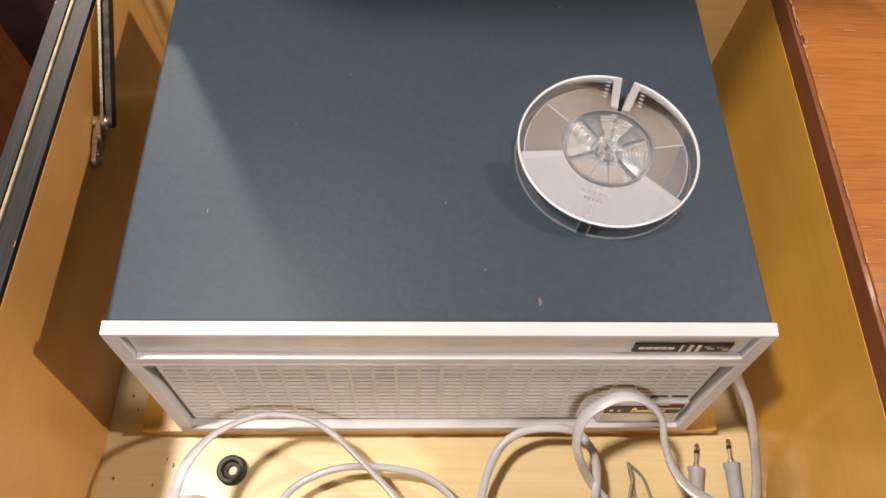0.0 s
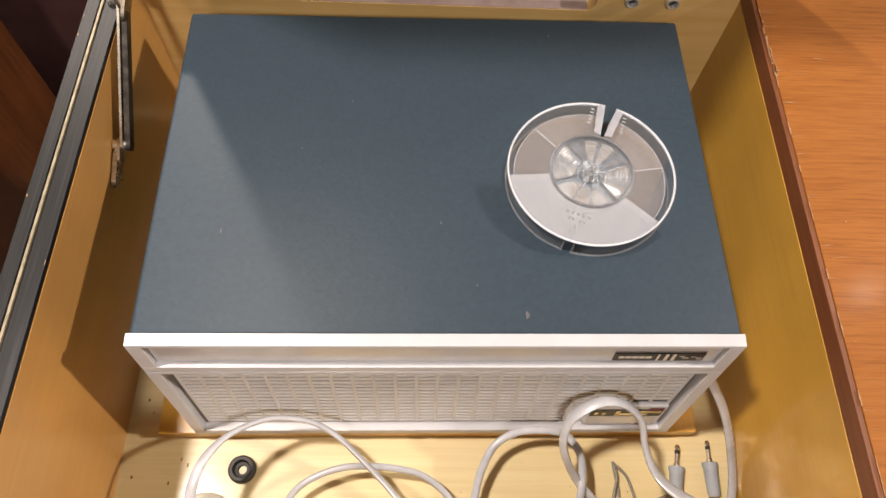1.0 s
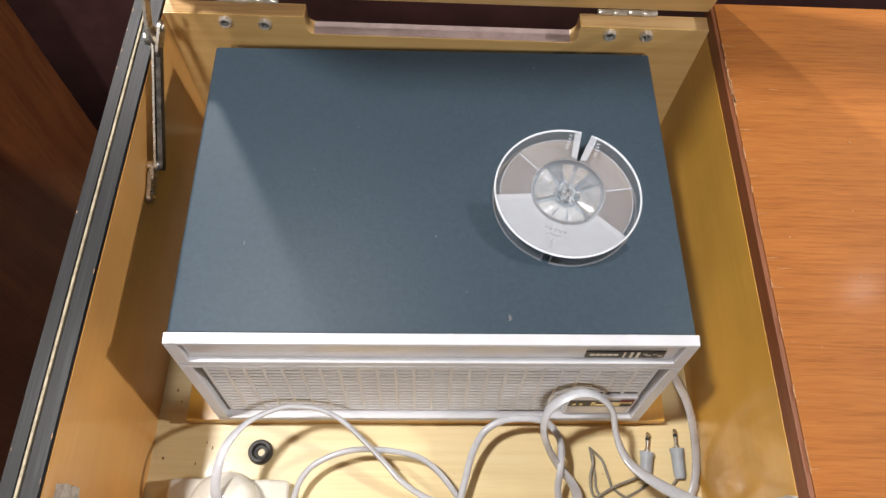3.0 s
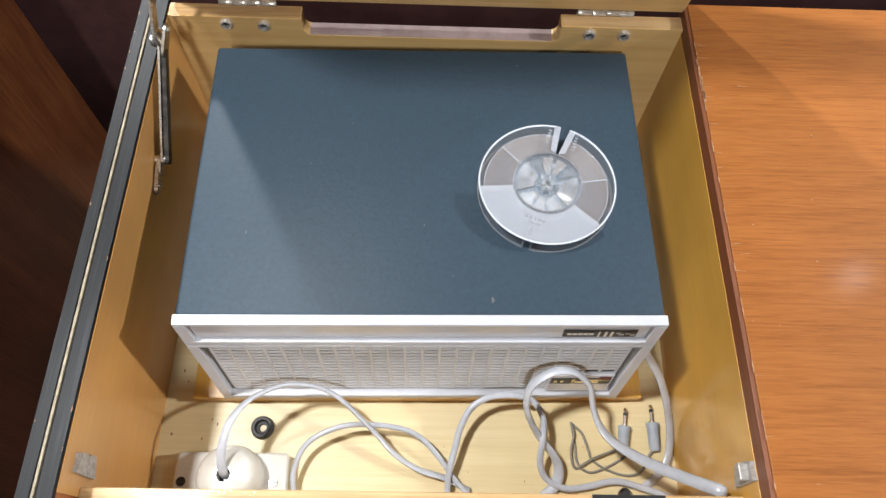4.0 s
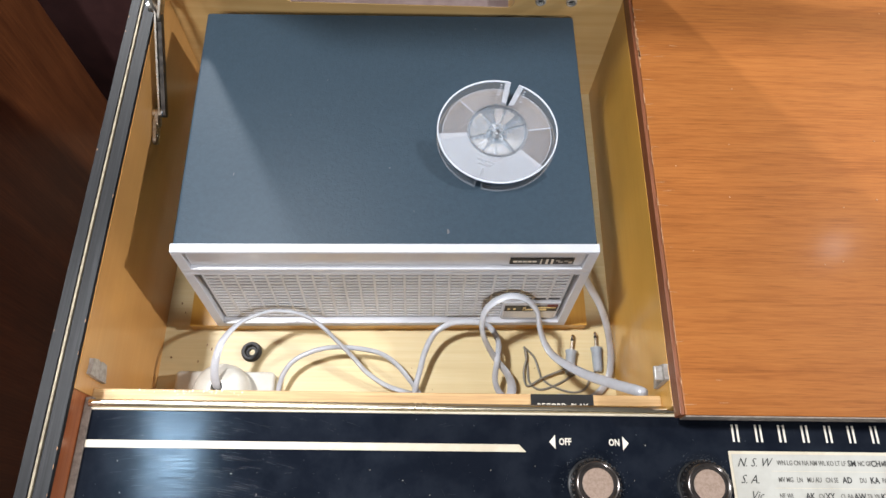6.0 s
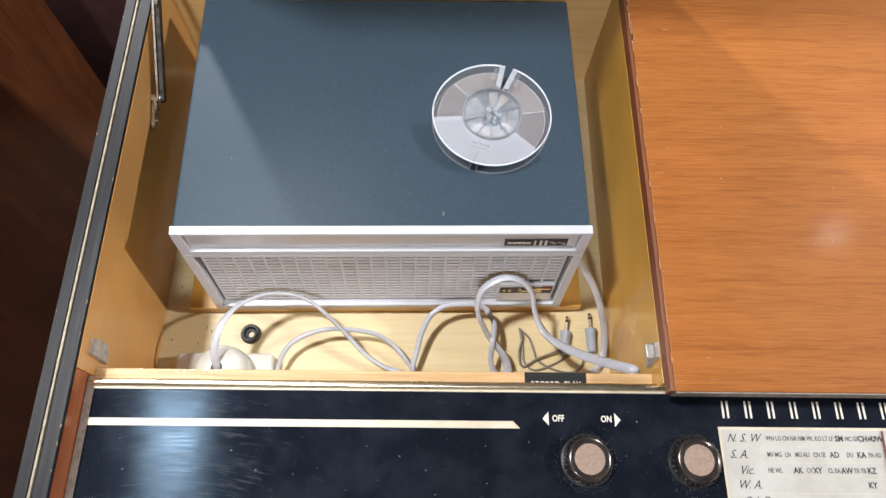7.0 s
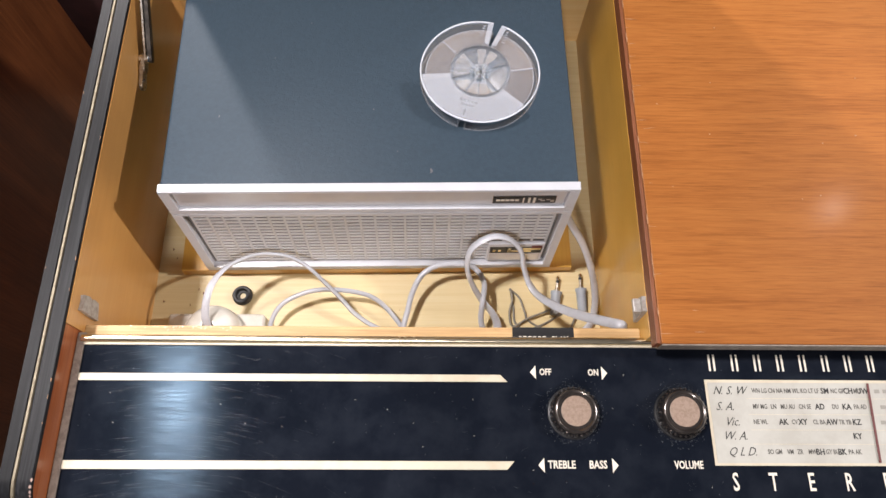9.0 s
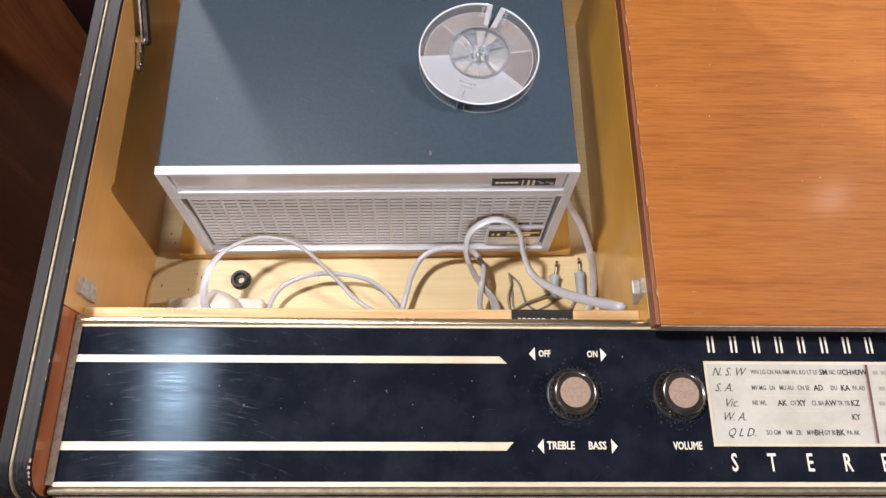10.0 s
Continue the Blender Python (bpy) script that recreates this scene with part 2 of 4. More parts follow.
HAZE_TINT_PALE = clear("pale_haze_tint", (0.95, 0.94, 0.94), 0.135, 0.10, (0.72, 0.67, 0.67))
FROST_FIELD = clear("frosted_field", (0.95, 0.95, 0.95), 0.30, 0.22, (0.70, 0.74, 0.82))
HUB_VEIL = clear("hub_floor", (0.96, 0.97, 0.98), 0.06, 0.10)
SCUFF = worn("pale_scuff", (0.128, 0.124, 0.132), (0.105, 0.102, 0.110), 120, 0.4)


def moulded(name, haze):
    """Refracting clear plastic with a slight haze."""
    m = material(name, (0.97, 0.98, 0.99), 0.04)
    shader(m).inputs["Transmission Weight"].default_value = 1.0
    shader(m).inputs["IOR"].default_value = 1.46
    t = m.node_tree
    veil, both = t.nodes.new("ShaderNodeBsdfDiffuse"), t.nodes.new("ShaderNodeMixShader")
    veil.inputs[0].default_value = (0.82, 0.85, 0.90, 1)
    both.inputs[0].default_value = haze
    t.links.new(shader(m).outputs[0], both.inputs[1])
    t.links.new(veil.outputs[0], both.inputs[2])
    t.links.new(both.outputs[0], t.nodes["Material Output"].inputs[0])
    return m


HUB = moulded("hub_moulding", 0.06)
GLINT = moulded("rim_moulding", 0.05)


# ---- mesh helpers ----
def thing(name, label, category, kind="", group="", m=None):
    ob = tagged(new(name), label, category, group, kind)
    if m is not None:
        ob.matrix_world = m
    return ob


def part(name, bm, mat, parent=None, label="", smooth=False):
    me = bpy.data.meshes.new(name)
    bmesh.ops.recalc_face_normals(bm, faces=bm.faces)
    if smooth:
        for f in bm.faces:
            f.smooth = True
        for e in bm.edges:
            if len(e.link_faces) == 2 and e.calc_face_angle(0) > 0.7:
                e.smooth = False
    bm.to_mesh(me)
    bm.free()
    me.materials.append(mat)
    ob = new(name, me)
    if parent is not None:
        ob.parent = parent
    if label:
        tagged(ob, label)
    return ob


def setting(name, bm, mat, label, category, smooth=False):
    return tagged(part(name, bm, mat, smooth=smooth), label, category, kind="structure")


def box(x0, x1, y0, y1, z0, z1, bev=0.0, bm=None, segs=2):
    own = bmesh.new()
    bmesh.ops.create_cube(own, size=1.0)
    for v in own.verts:
        v.co = Vector((x0 + (v.co.x + 0.5) * (x1 - x0), y0 + (v.co.y + 0.5) * (y1 - y0), z0 + (v.co.z + 0.5) * (z1 - z0)))
    if bev:
        bmesh.ops.bevel(own, geom=own.edges[:], offset=bev, segments=segs, profile=0.5, affect="EDGES")
    if bm is None:
        return own
    me = bpy.data.meshes.new("tmp")
    own.to_mesh(me)
    own.free()
    bm.from_mesh(me)
    bpy.data.meshes.remove(me)
    return bm


def lathe(profile, at=(0, 0, 0), n=48, axis=None, bm=None):
    """Turned shape from (radius, height) points about z, or about the given axis."""
    bm = bm or bmesh.new()
    turn = Vector((0, 0, 1)).rotation_difference(Vector(axis)).to_matrix() if axis else Matrix.Identity(3)
    rings = []
    for r, h in profile:
        if r < 1e-6:
            rings.append([bm.verts.new(turn @ Vector((0, 0, h)) + Vector(at))])
        else:
            rings.append([bm.verts.new(turn @ Vector((r * math.cos(a), r * math.sin(a), h)) + Vector(at)) for a in (2 * math.pi * k / n for k in range(n))])
    for a, b in zip(rings, rings[1:]):
        for k in range(n):
            j = (k + 1) % n
            if len(a) == 1 and len(b) > 1:
                bm.faces.new((a[0], b[k], b[j]))
            elif len(b) == 1 and len(a) > 1:
                bm.faces.new((a[k], a[j], b[0]))
            elif len(a) > 1:
                bm.faces.new((a[k], a[j], b[j], b[k]))
    return bm


def spline(points, steps=10):
    pts = [Vector(q) for q in points]
    pts = [2 * pts[0] - pts[1]] + pts + [2 * pts[-1] - pts[-2]]
    out = []
    for a, b, c, d in zip(pts, pts[1:], pts[2:], pts[3:]):
        for k in range(steps):
            u = k / steps
            out.append(0.5 * (2 * b + (c - a) * u + (2 * a - 5 * b + 4 * c - d) * u * u + (3 * b - a - 3 * c + d) * u ** 3))
    return out + [pts[-2]]


def sweep(points, wide, thick, n=12, up=(0, 0, 1), twist=None, steps=10):
    """A cable of oval section along a smooth line; the wide side lies across, turned by twist degrees along the way."""
    line = spline(points, steps)
    bm, rings = bmesh.new(), []
    side = None
    for k, q in enumerate(line):
        way = (line[min(k + 1, len(line) - 1)] - line[max(k - 1, 0)]).normalized()
        if side is None:
            side = way.cross(Vector(up))
            if side.length < 0.05:
                side = way.cross(Vector((1, 0, 0)))
        side = (side - way * side.dot(way)).normalized()
        nor = side.cross(way)
        u = k / (len(line) - 1)
        t = 0.0
        if twist:
            f = u * (len(twist) - 1)
            i = min(int(f), len(twist) - 2)
            t = radians(twist[i] + (twist[i + 1] - twist[i]) * (f - i))
        s2, n2 = side * math.cos(t) + nor * math.sin(t), nor * math.cos(t) - side * math.sin(t)
        rings.append([bm.verts.new(q + s2 * (wide / 2 * math.cos(a)) + n2 * (thick / 2 * math.sin(a))) for a in (2 * math.pi * j / n for j in range(n))])
    for a, b in zip(rings, rings[1:]):
        for j in range(n):
            i = (j + 1) % n
            bm.faces.new((a[j], a[i], b[i], b[j]))
    bm.faces.new(rings[0])
    bm.faces.new(rings[-1])
    return bm


def prism(outline, lo, hi, place):
    """A plate: a closed outline of (u, v), from depth lo to hi; place(u, v, w) gives the point."""
    bm = bmesh.new()
    a = [bm.verts.new(place(u, v, lo)) for u, v in outline]
    b = [bm.verts.new(place(u, v, hi)) for u, v in outline]
    bm.faces.new(a)
    bm.faces.new(b)
    for k in range(len(a)):
        j = (k + 1) % len(a)
        bm.faces.new((a[k], a[j], b[j], b[k]))
    return bm


def words(name, text, size, m, mat, parent, wide=1.0, shear=0.0, align="CENTER", label="", fat=0.02):
    """Printed writing as a thin mesh."""
    c = bpy.data.curves.new(name, "FONT")
    c.body, c.size, c.align_x, c.align_y, c.extrude, c.shear, c.resolution_u, c.offset = text, size, align, "CENTER", 0.00008, shear, 2, size * fat
    tmp = bpy.data.objects.new("tmp", c)
    scene.collection.objects.link(tmp)
    me = bpy.data.meshes.new_from_object(tmp.evaluated_get(bpy.context.evaluated_depsgraph_get()))
    bpy.data.objects.remove(tmp)
    bpy.data.curves.remove(c)
    me.transform(m @ Matrix.Diagonal((wide, 1, 1, 1)))
    me.name = name
    me.materials.clear()
    me.materials.append(mat)
    ob = new(name, me)
    ob.parent = parent
    if label:
        tagged(ob, label)
    return ob


# ---- room ----
setting("ground", box(-3.2, 3.6, -3.0, 3.0, -0.66, -0.62), CARPET, "dark brown carpet floor of the room", "floor")
setting("ceiling", box(-3.2, 3.6, -3.0, 3.0, 2.1, 2.15), ROOM, "plain pale ceiling", "ceiling")
setting("wall_north", box(-3.2, 3.6, 3.0, 3.1, -0.62, 2.1), ROOM, "plain beige wall", "wall")
setting("wall_south", box(-3.2, 3.6, -3.1, -3.0, -0.62, 2.1), ROOM, "plain beige wall", "wall")
setting("wall_west", box(-3.3, -3.2, -3.0, 3.0, -0.62, 2.1), ROOM, "plain beige wall", "wall")
setting("wall_east", box(3.6, 3.7, -3.0, 3.0, -0.62, 2.1), ROOM, "plain beige wall", "wall")
setting("backdrop", box(-1.6, 1.6, 0.56, 0.60, -0.62, 0.30, 0.003), MAROON, "low dark maroon board standing behind the cabinets", "partition")

# ---- neighbouring cabinet ----
nb = thing("cabinet", "dark walnut-veneered cabinet standing beside the stereo console", "cabinet")
part("side_panel", box(-0.52, -0.50, -0.42, 0.47, -0.56, 0.14, 0.002), DARK_WOOD, nb)
part("top", box(-1.30, -0.521, -0.42, 0.47, 0.12, 0.14, 0.002), DARK_WOOD, nb)
part("front_panel", box(-1.30, -0.521, -0.42, -0.40, -0.56, 0.119, 0.002), DARK_WOOD, nb)
part("back_panel", box(-1.30, -0.521, 0.455, 0.47, -0.56, 0.119, 0.002), DARK_WOOD, nb)
for x in (-1.25, -0.55):
    for y in (-0.37, 0.42):
        part("leg", lathe([(0, -0.62), (0.012, -0.62), (0.018, -0.56), (0, -0.56)], (x, y, 0), 16), DARK_WOOD, nb)

# ---- stereo console ----
RIM = 0.139
RIM_L = 0.1325
IN_L, IN_R, IN_F, IN_B, FLOOR = -0.2035, 0.2000, -0.1062, 0.2400, -0.012
END = 0.72
console = thing("stereo_console", "vintage teak stereo console with open compartment and black control panel", "stereo console")


def side_outline(y0, y1, z0, z1, r):
    pts = [(y1, z0), (y1, z1)]
    for k in range(9):
        a = radians(90 + k * 90 / 8)
        pts.append((y0 + r + r * math.cos(a), z1 - r + r * math.sin(a)))
    return pts + [(y0, z0)]


# end panel, its edge banded in black with a gold inlay that runs round the front corner
LX0, LX1 = -0.2250, -0.2046
part("side_panel", prism(side_outline(-0.2365, 0.262, -0.52, RIM_L - 0.0012, 0.022), LX0 + 0.001, LX1, lambda u, v, w: (w, u, v)), INNER_WOOD, console)


def band(x0, x1, lift, name, mat):
    a = side_outline(-0.2375 - lift, 0.264, -0.50, RIM_L + lift, 0.0235)[1:]
    b = side_outline(-0.2355, 0.264, -0.50, RIM_L - 0.003, 0.0205)[1:]
    bm, rows = bmesh.new(), []
    for (y, z), (y2, z2) in zip(a, b):
        e = 0.0006
        rows.append([bm.verts.new(q) for q in ((x0, y2, z2), (x0, y + (y2 - y) * 0.3, z + (z2 - z) * 0.3), (x0 + e, y, z), (x1 - e, y, z), (x1, y + (y2 - y) * 0.3, z + (z2 - z) * 0.3), (x1, y2, z2))])
    for r1, r2 in zip(rows, rows[1:]):
        for k in range(6):
            bm.faces.new((r1[k], r1[(k + 1) % 6], r2[(k + 1) % 6], r2[k]))
    return part(name, bm, mat, console, smooth=True)


GX = -0.2157
band(LX0 - 0.0008, GX - 0.0014, 0.0, "edge_band", BLACK_EDGE)
band(GX + 0.0014, LX1 + 0.0005, 0.0, "edge_band", BLACK_EDGE)
band(GX - 0.0013, GX + 0.0013, 0.0004, "gold_inlay", CHAMPAGNE)

# compartment lining
part("lining_panel", box(LX1 + 0.0002, IN_L, -0.112, 0.253, FLOOR - 0.006, 0.1300, 0.0002), PLY, console, "varnished plywood lining of the end panel")
part("partition", box(IN_R, 0.216, -0.118, 0.2525, FLOOR - 0.006, 0.1252, 0.0002), PLY_GOLD, console)
part("compartment_floor", box(IN_L, IN_R, IN_F, IN_B, FLOOR - 0.006, FLOOR), PLY_PALE, console, "pale plywood floor")
part("front_wall", box(IN_L, IN_R, -0.1160, IN_F, FLOOR, 0.1035, 0.0008), PLY_EDGE, console)


BT = 0.1305


def back_outline():
    pts = [(IN_L, FLOOR - 0.006), (IN_R, FLOOR - 0.006), (IN_R, BT)]
    r = 0.007
    pts += [(0.104, BT)]
    for cx, a0, a1 in ((0.104 - r, 0, -90), (-0.1005 + r, -90, -180)):
        pts += [(cx + r * math.cos(radians(a0 + (a1 - a0) * k / 6)), 0.1130 + r + r * math.sin(radians(a0 + (a1 - a0) * k / 6))) for k in range(7)]
    return pts + [(-0.1005, BT), (IN_L, BT)]


part("back_panel", prism(back_outline(), IN_B, 0.2530, lambda u, v, w: (u, w, v)), PLY_LIT, console, "varnished plywood back with a cut-out")
part("ply_edge", box(-0.2030, -0.1015, IN_B + 0.001, 0.2520, BT + 0.0001, BT + 0.0004), PLY_EDGE, console)
part("ply_edge", box(0.1050, 0.1995, IN_B + 0.001, 0.2520, BT + 0.0001, BT + 0.0004), PLY_EDGE, console)

part("notch_lining", box(-0.0985, 0.1025, IN_B + 0.0005, 0.2528, 0.1132, 0.1135), PINK, console, "faded pink paint in the cut-out")

# body under the lids
part("base_panel", box(LX1, END, -0.225, 0.262, -0.52, -0.505), EDGE_WOOD, console)
part("rear_panel", box(0.2165, END, 0.250, 0.262, -0.504, 0.1250), EDGE_WOOD, console)
part("side_panel", box(END + 0.001, END + 0.027, -0.236, 0.262, -0.52, RIM, 0.004), EDGE_WOOD, console)
part("speaker_cloth", box(LX1 + 0.001, END, -0.2450, -0.236, -0.49, 0.0985, 0.002), GRILLE_CLOTH, console, "grey speaker cloth of the front")
for x in (-0.17, 0.66):
    for y in (-0.19, 0.21):
        part("leg", lathe([(0, -0.62), (0.011, -0.62), (0.017, -0.521), (0, -0.521)], (x, y, 0), 16), EDGE_WOOD, console)

# control panel
PZ = 0.110
panel = part("control_panel", box(-0.1985, END, -0.2285, -0.1225, PZ - 0.006, PZ, 0.0004), PANEL, console, "scratched glossy black control panel")
part("panel_tray", box(LX1 + 0.001, END, -0.2345, -0.1150, PZ - 0.016, PZ - 0.0065), EDGE_WOOD, console)
part("panel_end_trim", box(-0.2043, -0.1987, -0.2285, -0.1135, PZ - 0.004, PZ + 0.0005, 0.0006), TAUPE, console)


def moulding(y0, y1, z, h, x0, x1, name, mat):
    """Half-round metal strip along x with a flat lip."""
    prof = [(y0, z - 0.006)] + [((y0 + y1) / 2 - (y1 - y0) / 2 * math.cos(math.pi * k / 10), z + h * math.sin(math.pi * k / 10)) for k in range(11)] + [(y1, z - 0.006)]
    return part(name, prism(prof, x0, x1, lambda u, v, w: (w, u, v)), mat, console, smooth=True)


moulding(-0.1206, -0.1150, PZ - 0.0005, 0.0030, -0.2010, 0.2115, "brass_moulding", GOLD)
part("trim_strip", box(-0.1990, END, -0.1224, -0.1207, PZ - 0.003, PZ + 0.0008, 0.0004), CREAM, console)
moulding(-0.2345, -0.2298, PZ - 0.0015, 0.0030, -0.2010, END, "brass_moulding", CHAMPAGNE)
part("trim_strip", box(-0.1990, END, -0.2297, -0.2265, PZ - 0.003, PZ + 0.0007, 0.0004), CREAM, console)
moulding(-0.2430, -0.2350, PZ - 0.010, 0.004, -0.2010, END, "silver_moulding", SILVER)


def plate(pts, z, t, name, mat, parent, label=""):
    return part(name, prism(pts, z, z + t, lambda u, v, w: (u, v, w)), mat, parent, label)


ZP = PZ + 0.0002
plate([(-0.1985, -0.1425), (0.0955, -0.1425), (0.1005, -0.1475), (-0.1985, -0.1475)], ZP, 0.0002, "stripe", CREAM, console)
plate([(-0.1985, -0.2010), (0.1035, -0.2010), (0.0985, -0.2065), (-0.1985, -0.2065)], ZP, 0.0002, "stripe", CREAM, console)


def arrow(x, y, d):
    plate([(x, y), (x + 0.0042 * d, y + 0.0048), (x + 0.0042 * d, y - 0.0048)], ZP, 0.0002, "arrow_mark", CREAM_TEXT, console)


arrow(0.1165, -0.1405, 1), arrow(0.1715, -0.1410, -1)
arrow(0.1195, -0.2035, 1), arrow(0.1740, -0.2035, -1)
flat = lambda x, y: Matrix.Translation((x, y, ZP + 0.0001))
words("lettering", "OFF", 0.0064, flat(0.1275, -0.1405), CREAM_TEXT, console, 0.76)
words("lettering", "ON", 0.0064, flat(0.1615, -0.1407), CREAM_TEXT, console, 0.76)
words("lettering", "TREBLE", 0.0072, flat(0.1355, -0.2033), CREAM_TEXT, console, 0.80)
words("lettering", "BASS", 0.0072, flat(0.1602, -0.2033), CREAM_TEXT, console, 0.80)
words("lettering", "VOLUME", 0.0072, flat(0.2220, -0.2033), CREAM_TEXT, console, 0.70)
for k, ch in enumerate("STEREO"):
    words("lettering", ch, 0.0165, flat(0.2525 + 0.0258 * k, -0.2145), CREAM_TEXT, console, 0.60, fat=0.012)
for k in range(10):
    x = 0.2470 + 0.0164 * k
    for d in (-1, 1):
        u = x + 0.0017 * d
        plate([(u - 0.0007, -0.1390), (u + 0.0007, -0.1390), (u + 0.0007, -0.1272), (u - 0.0007, -0.1272)], ZP, 0.0002, "brand_bar", CREAM_TEXT, console)

# tuning dial
dial = plate([(0.2400, -0.1452), (0.62, -0.1452), (0.62, -0.2035), (0.2400, -0.2035)], ZP, 0.0003, "dial_frame", CREAM, console)
plate([(0.2418, -0.1472), (0.62, -0.1472), (0.62, -0.2018), (0.2418, -0.2018)], ZP + 0.0004, 0.0002, "dial_scale", DIAL, console)
ZD = ZP + 0.0008
fd = lambda x, y: Matrix.Translation((x, y, ZD))
ROWS_Y = [-0.1530, -0.1640, -0.1745, -0.1840, -0.1945]
for y, x, name in zip(ROWS_Y, (0.2446, 0.2452, 0.2502, 0.2476, 0.2496), ("N. S. W", "S. A.", "Vic.", "W. A.", "Q L D.")):
    words("dial_lettering", name, 0.0082, fd(x, y), INK, console, 0.86, 0.5, "LEFT", fat=-0.007)
SIGNS = ((0, 0.3245, "SM"), (0, 0.3412, "CH"), (0, 0.3515, "UW"), (1, 0.3190, "AD"), (1, 0.3380, "KA"), (2, 0.2915, "AK"), (2, 0.3050, "XY"),
         (2, 0.3255, "AW"), (2, 0.3430, "KZ"), (3, 0.3415, "KY"), (4, 0.3135, "BH"), (4, 0.3285, "BK"))
for row, x, text in SIGNS:
    words("dial_lettering", text, 0.0056, fd(x, ROWS_Y[row]), INK, console, 0.85)
MINOR = ((0, 0.2725, "WN LG CN NA NM WL KO LT LF"), (0, 0.3286, "NC GF"), (0, 0.3450, "MO"), (1, 0.2716, "MV MG"), (1, 0.2842, "LN"), (1, 0.2912, "MU AU"), (1, 0.3040, "CN SE"), (1, 0.3276, "DU"),
         (1, 0.3430, "PA AD"), (2, 0.2705, "NE WL"), (2, 0.2972, "CV"), (2, 0.3122, "CL BA"), (2, 0.3304, "TR YB"), (4, 0.2772, "SO GM"), (4, 0.2906, "VM"), (4, 0.2975, "ZR"), (4, 0.3052, "MW"), (4, 0.3172, "GY BU"), (4, 0.3330, "PA AK"))
for row, x, text in MINOR:
    words("dial_lettering", text, 0.0046, fd(x, ROWS_Y[row]), FAINT_INK, console, 0.70, 0.0, "LEFT", fat=0.012)
rng = random.Random(4)
for row, y in enumerate(ROWS_Y):
    x = (0.360, 0.362, 0.360, 0.365, 0.360)[row]
    while x < 0.60:
        w = rng.uniform(0.0030, 0.0052)
        if not any(r == row and abs(x + w / 2 - sx) < 0.0068 for r, sx, _ in SIGNS) and rng.random() < 0.93:
            plate([(x, y - 0.0013), (x + w, y - 0.0013), (x + w, y + 0.0013), (x, y + 0.0013)], ZD, 0.0001, "station_bar", GREY_INK, console)
        x += w + rng.uniform(0.0012, 0.0042)
for y in ROWS_Y[:-1]:
    plate([(0.268, y - 0.0052), (0.62, y - 0.0052), (0.62, y - 0.0055), (0.268, y - 0.0055)], ZD, 0.0001, "scale_line", CREAM, console)
plate([(0.3551, -0.1475), (0.3567, -0.1475), (0.3540, -0.2015), (0.3524, -0.2015)], ZD + 0.0004, 0.0003, "tuning_pointer", RED, console)


def knob(x, y):
    k = part("knob", lathe([(0, PZ), (0.0162, PZ), (0.0166, PZ + 0.002), (0.0156, PZ + 0.0085), (0.0150, PZ + 0.0105), (0.0140, PZ + 0.0115), (0.0128, PZ + 0.0112), (0.0120, PZ + 0.0102), (0, PZ + 0.0102)], (x, y, 0), 56), KNOB, console, smooth=True)
    part("knob_insert", lathe([(0, PZ + 0.0103), (0.0102, PZ + 0.0103), (0.0103, PZ + 0.0108), (0.0097, PZ + 0.0111), (0, PZ + 0.0112)], (x, y, 0), 40), BEIGE, k, "worn beige disc")
    for j in range(28):
        a = 2 * math.pi * j / 28
        bm = box(0.0150, 0.0170, -0.0008, 0.0008, PZ + 0.0020, PZ + 0.0075, 0.0003, segs=1)
        bm.transform(Matrix.Translation((x, y, 0)) @ Matrix.Rotation(a, 4, "Z"))
        part("rib", bm, KNOB, k)
    part("knob_skirt", lathe([(0.0167, PZ + 0.0001), (0.0180, PZ + 0.0001), (0.0177, PZ + 0.0008), (0.0167, PZ + 0.0010)], (x, y, 0), 48), BLACK, k)


knob(0.1455, -0.1688), knob(0.2198, -0.1690)

# closed lid over the other half
LID_Z = 0.1258
lid = part("closed_lid", box(0.2030, END + 0.025, -0.1262, 0.2590, LID_Z, RIM, 0.0006), LID_WOOD, console, "closed teak-veneered lid")
part("lid_edge", box(0.2000, 0.2028, -0.1260, 0.2585, LID_Z, RIM - 0.0006, 0.0004), EDGE_WOOD, console, "chipped dark red lid edge")
part("lid_lip", box(0.2035, END + 0.02, -0.1272, -0.1263, LID_Z + 0.0002, RIM - 0.0010, 0.0002), TAUPE, console, "dull edging of the lid")
part("lid_rail", box(0.2165, END, -0.1140, -0.1040, PZ - 0.006, LID_Z - 0.0004), EDGE_WOOD, console)

# open lid, held by a folding stay
LID_M = Matrix.Translation((0, 0.2545, 0.1345)) @ Matrix.Rotation(radians(-11), 4, "X").inverted()
bm = box(-0.2035, 0.2010, 0.0, 0.0165, 0, 0.385, 0.0008)
bm.transform(LID_M)
part("open_lid", bm, PLY_LIT, console, "raised lid with varnished plywood underside")
for x in (0.1395, -0.1430):
    h = part("hinge", box(x - 0.0225, x + 0.0225, 0.2536, 0.2548, 0.1306, 0.1345, 0.0002), NICKEL, console)
    for k in range(4):
        c = x - 0.0225 + 0.01125 * (k + 0.5)
        part("hinge_knuckle", lathe([(0, -0.0054), (0.0019, -0.0054), (0.0021, -0.0050), (0.0021, 0.0050), (0.0019, 0.0054), (0, 0.0054)], (c, 0.2530, 0.1330 - 0.0006 * (k % 2)), 16, (1, 0, 0)), NICKEL, h, smooth=True)

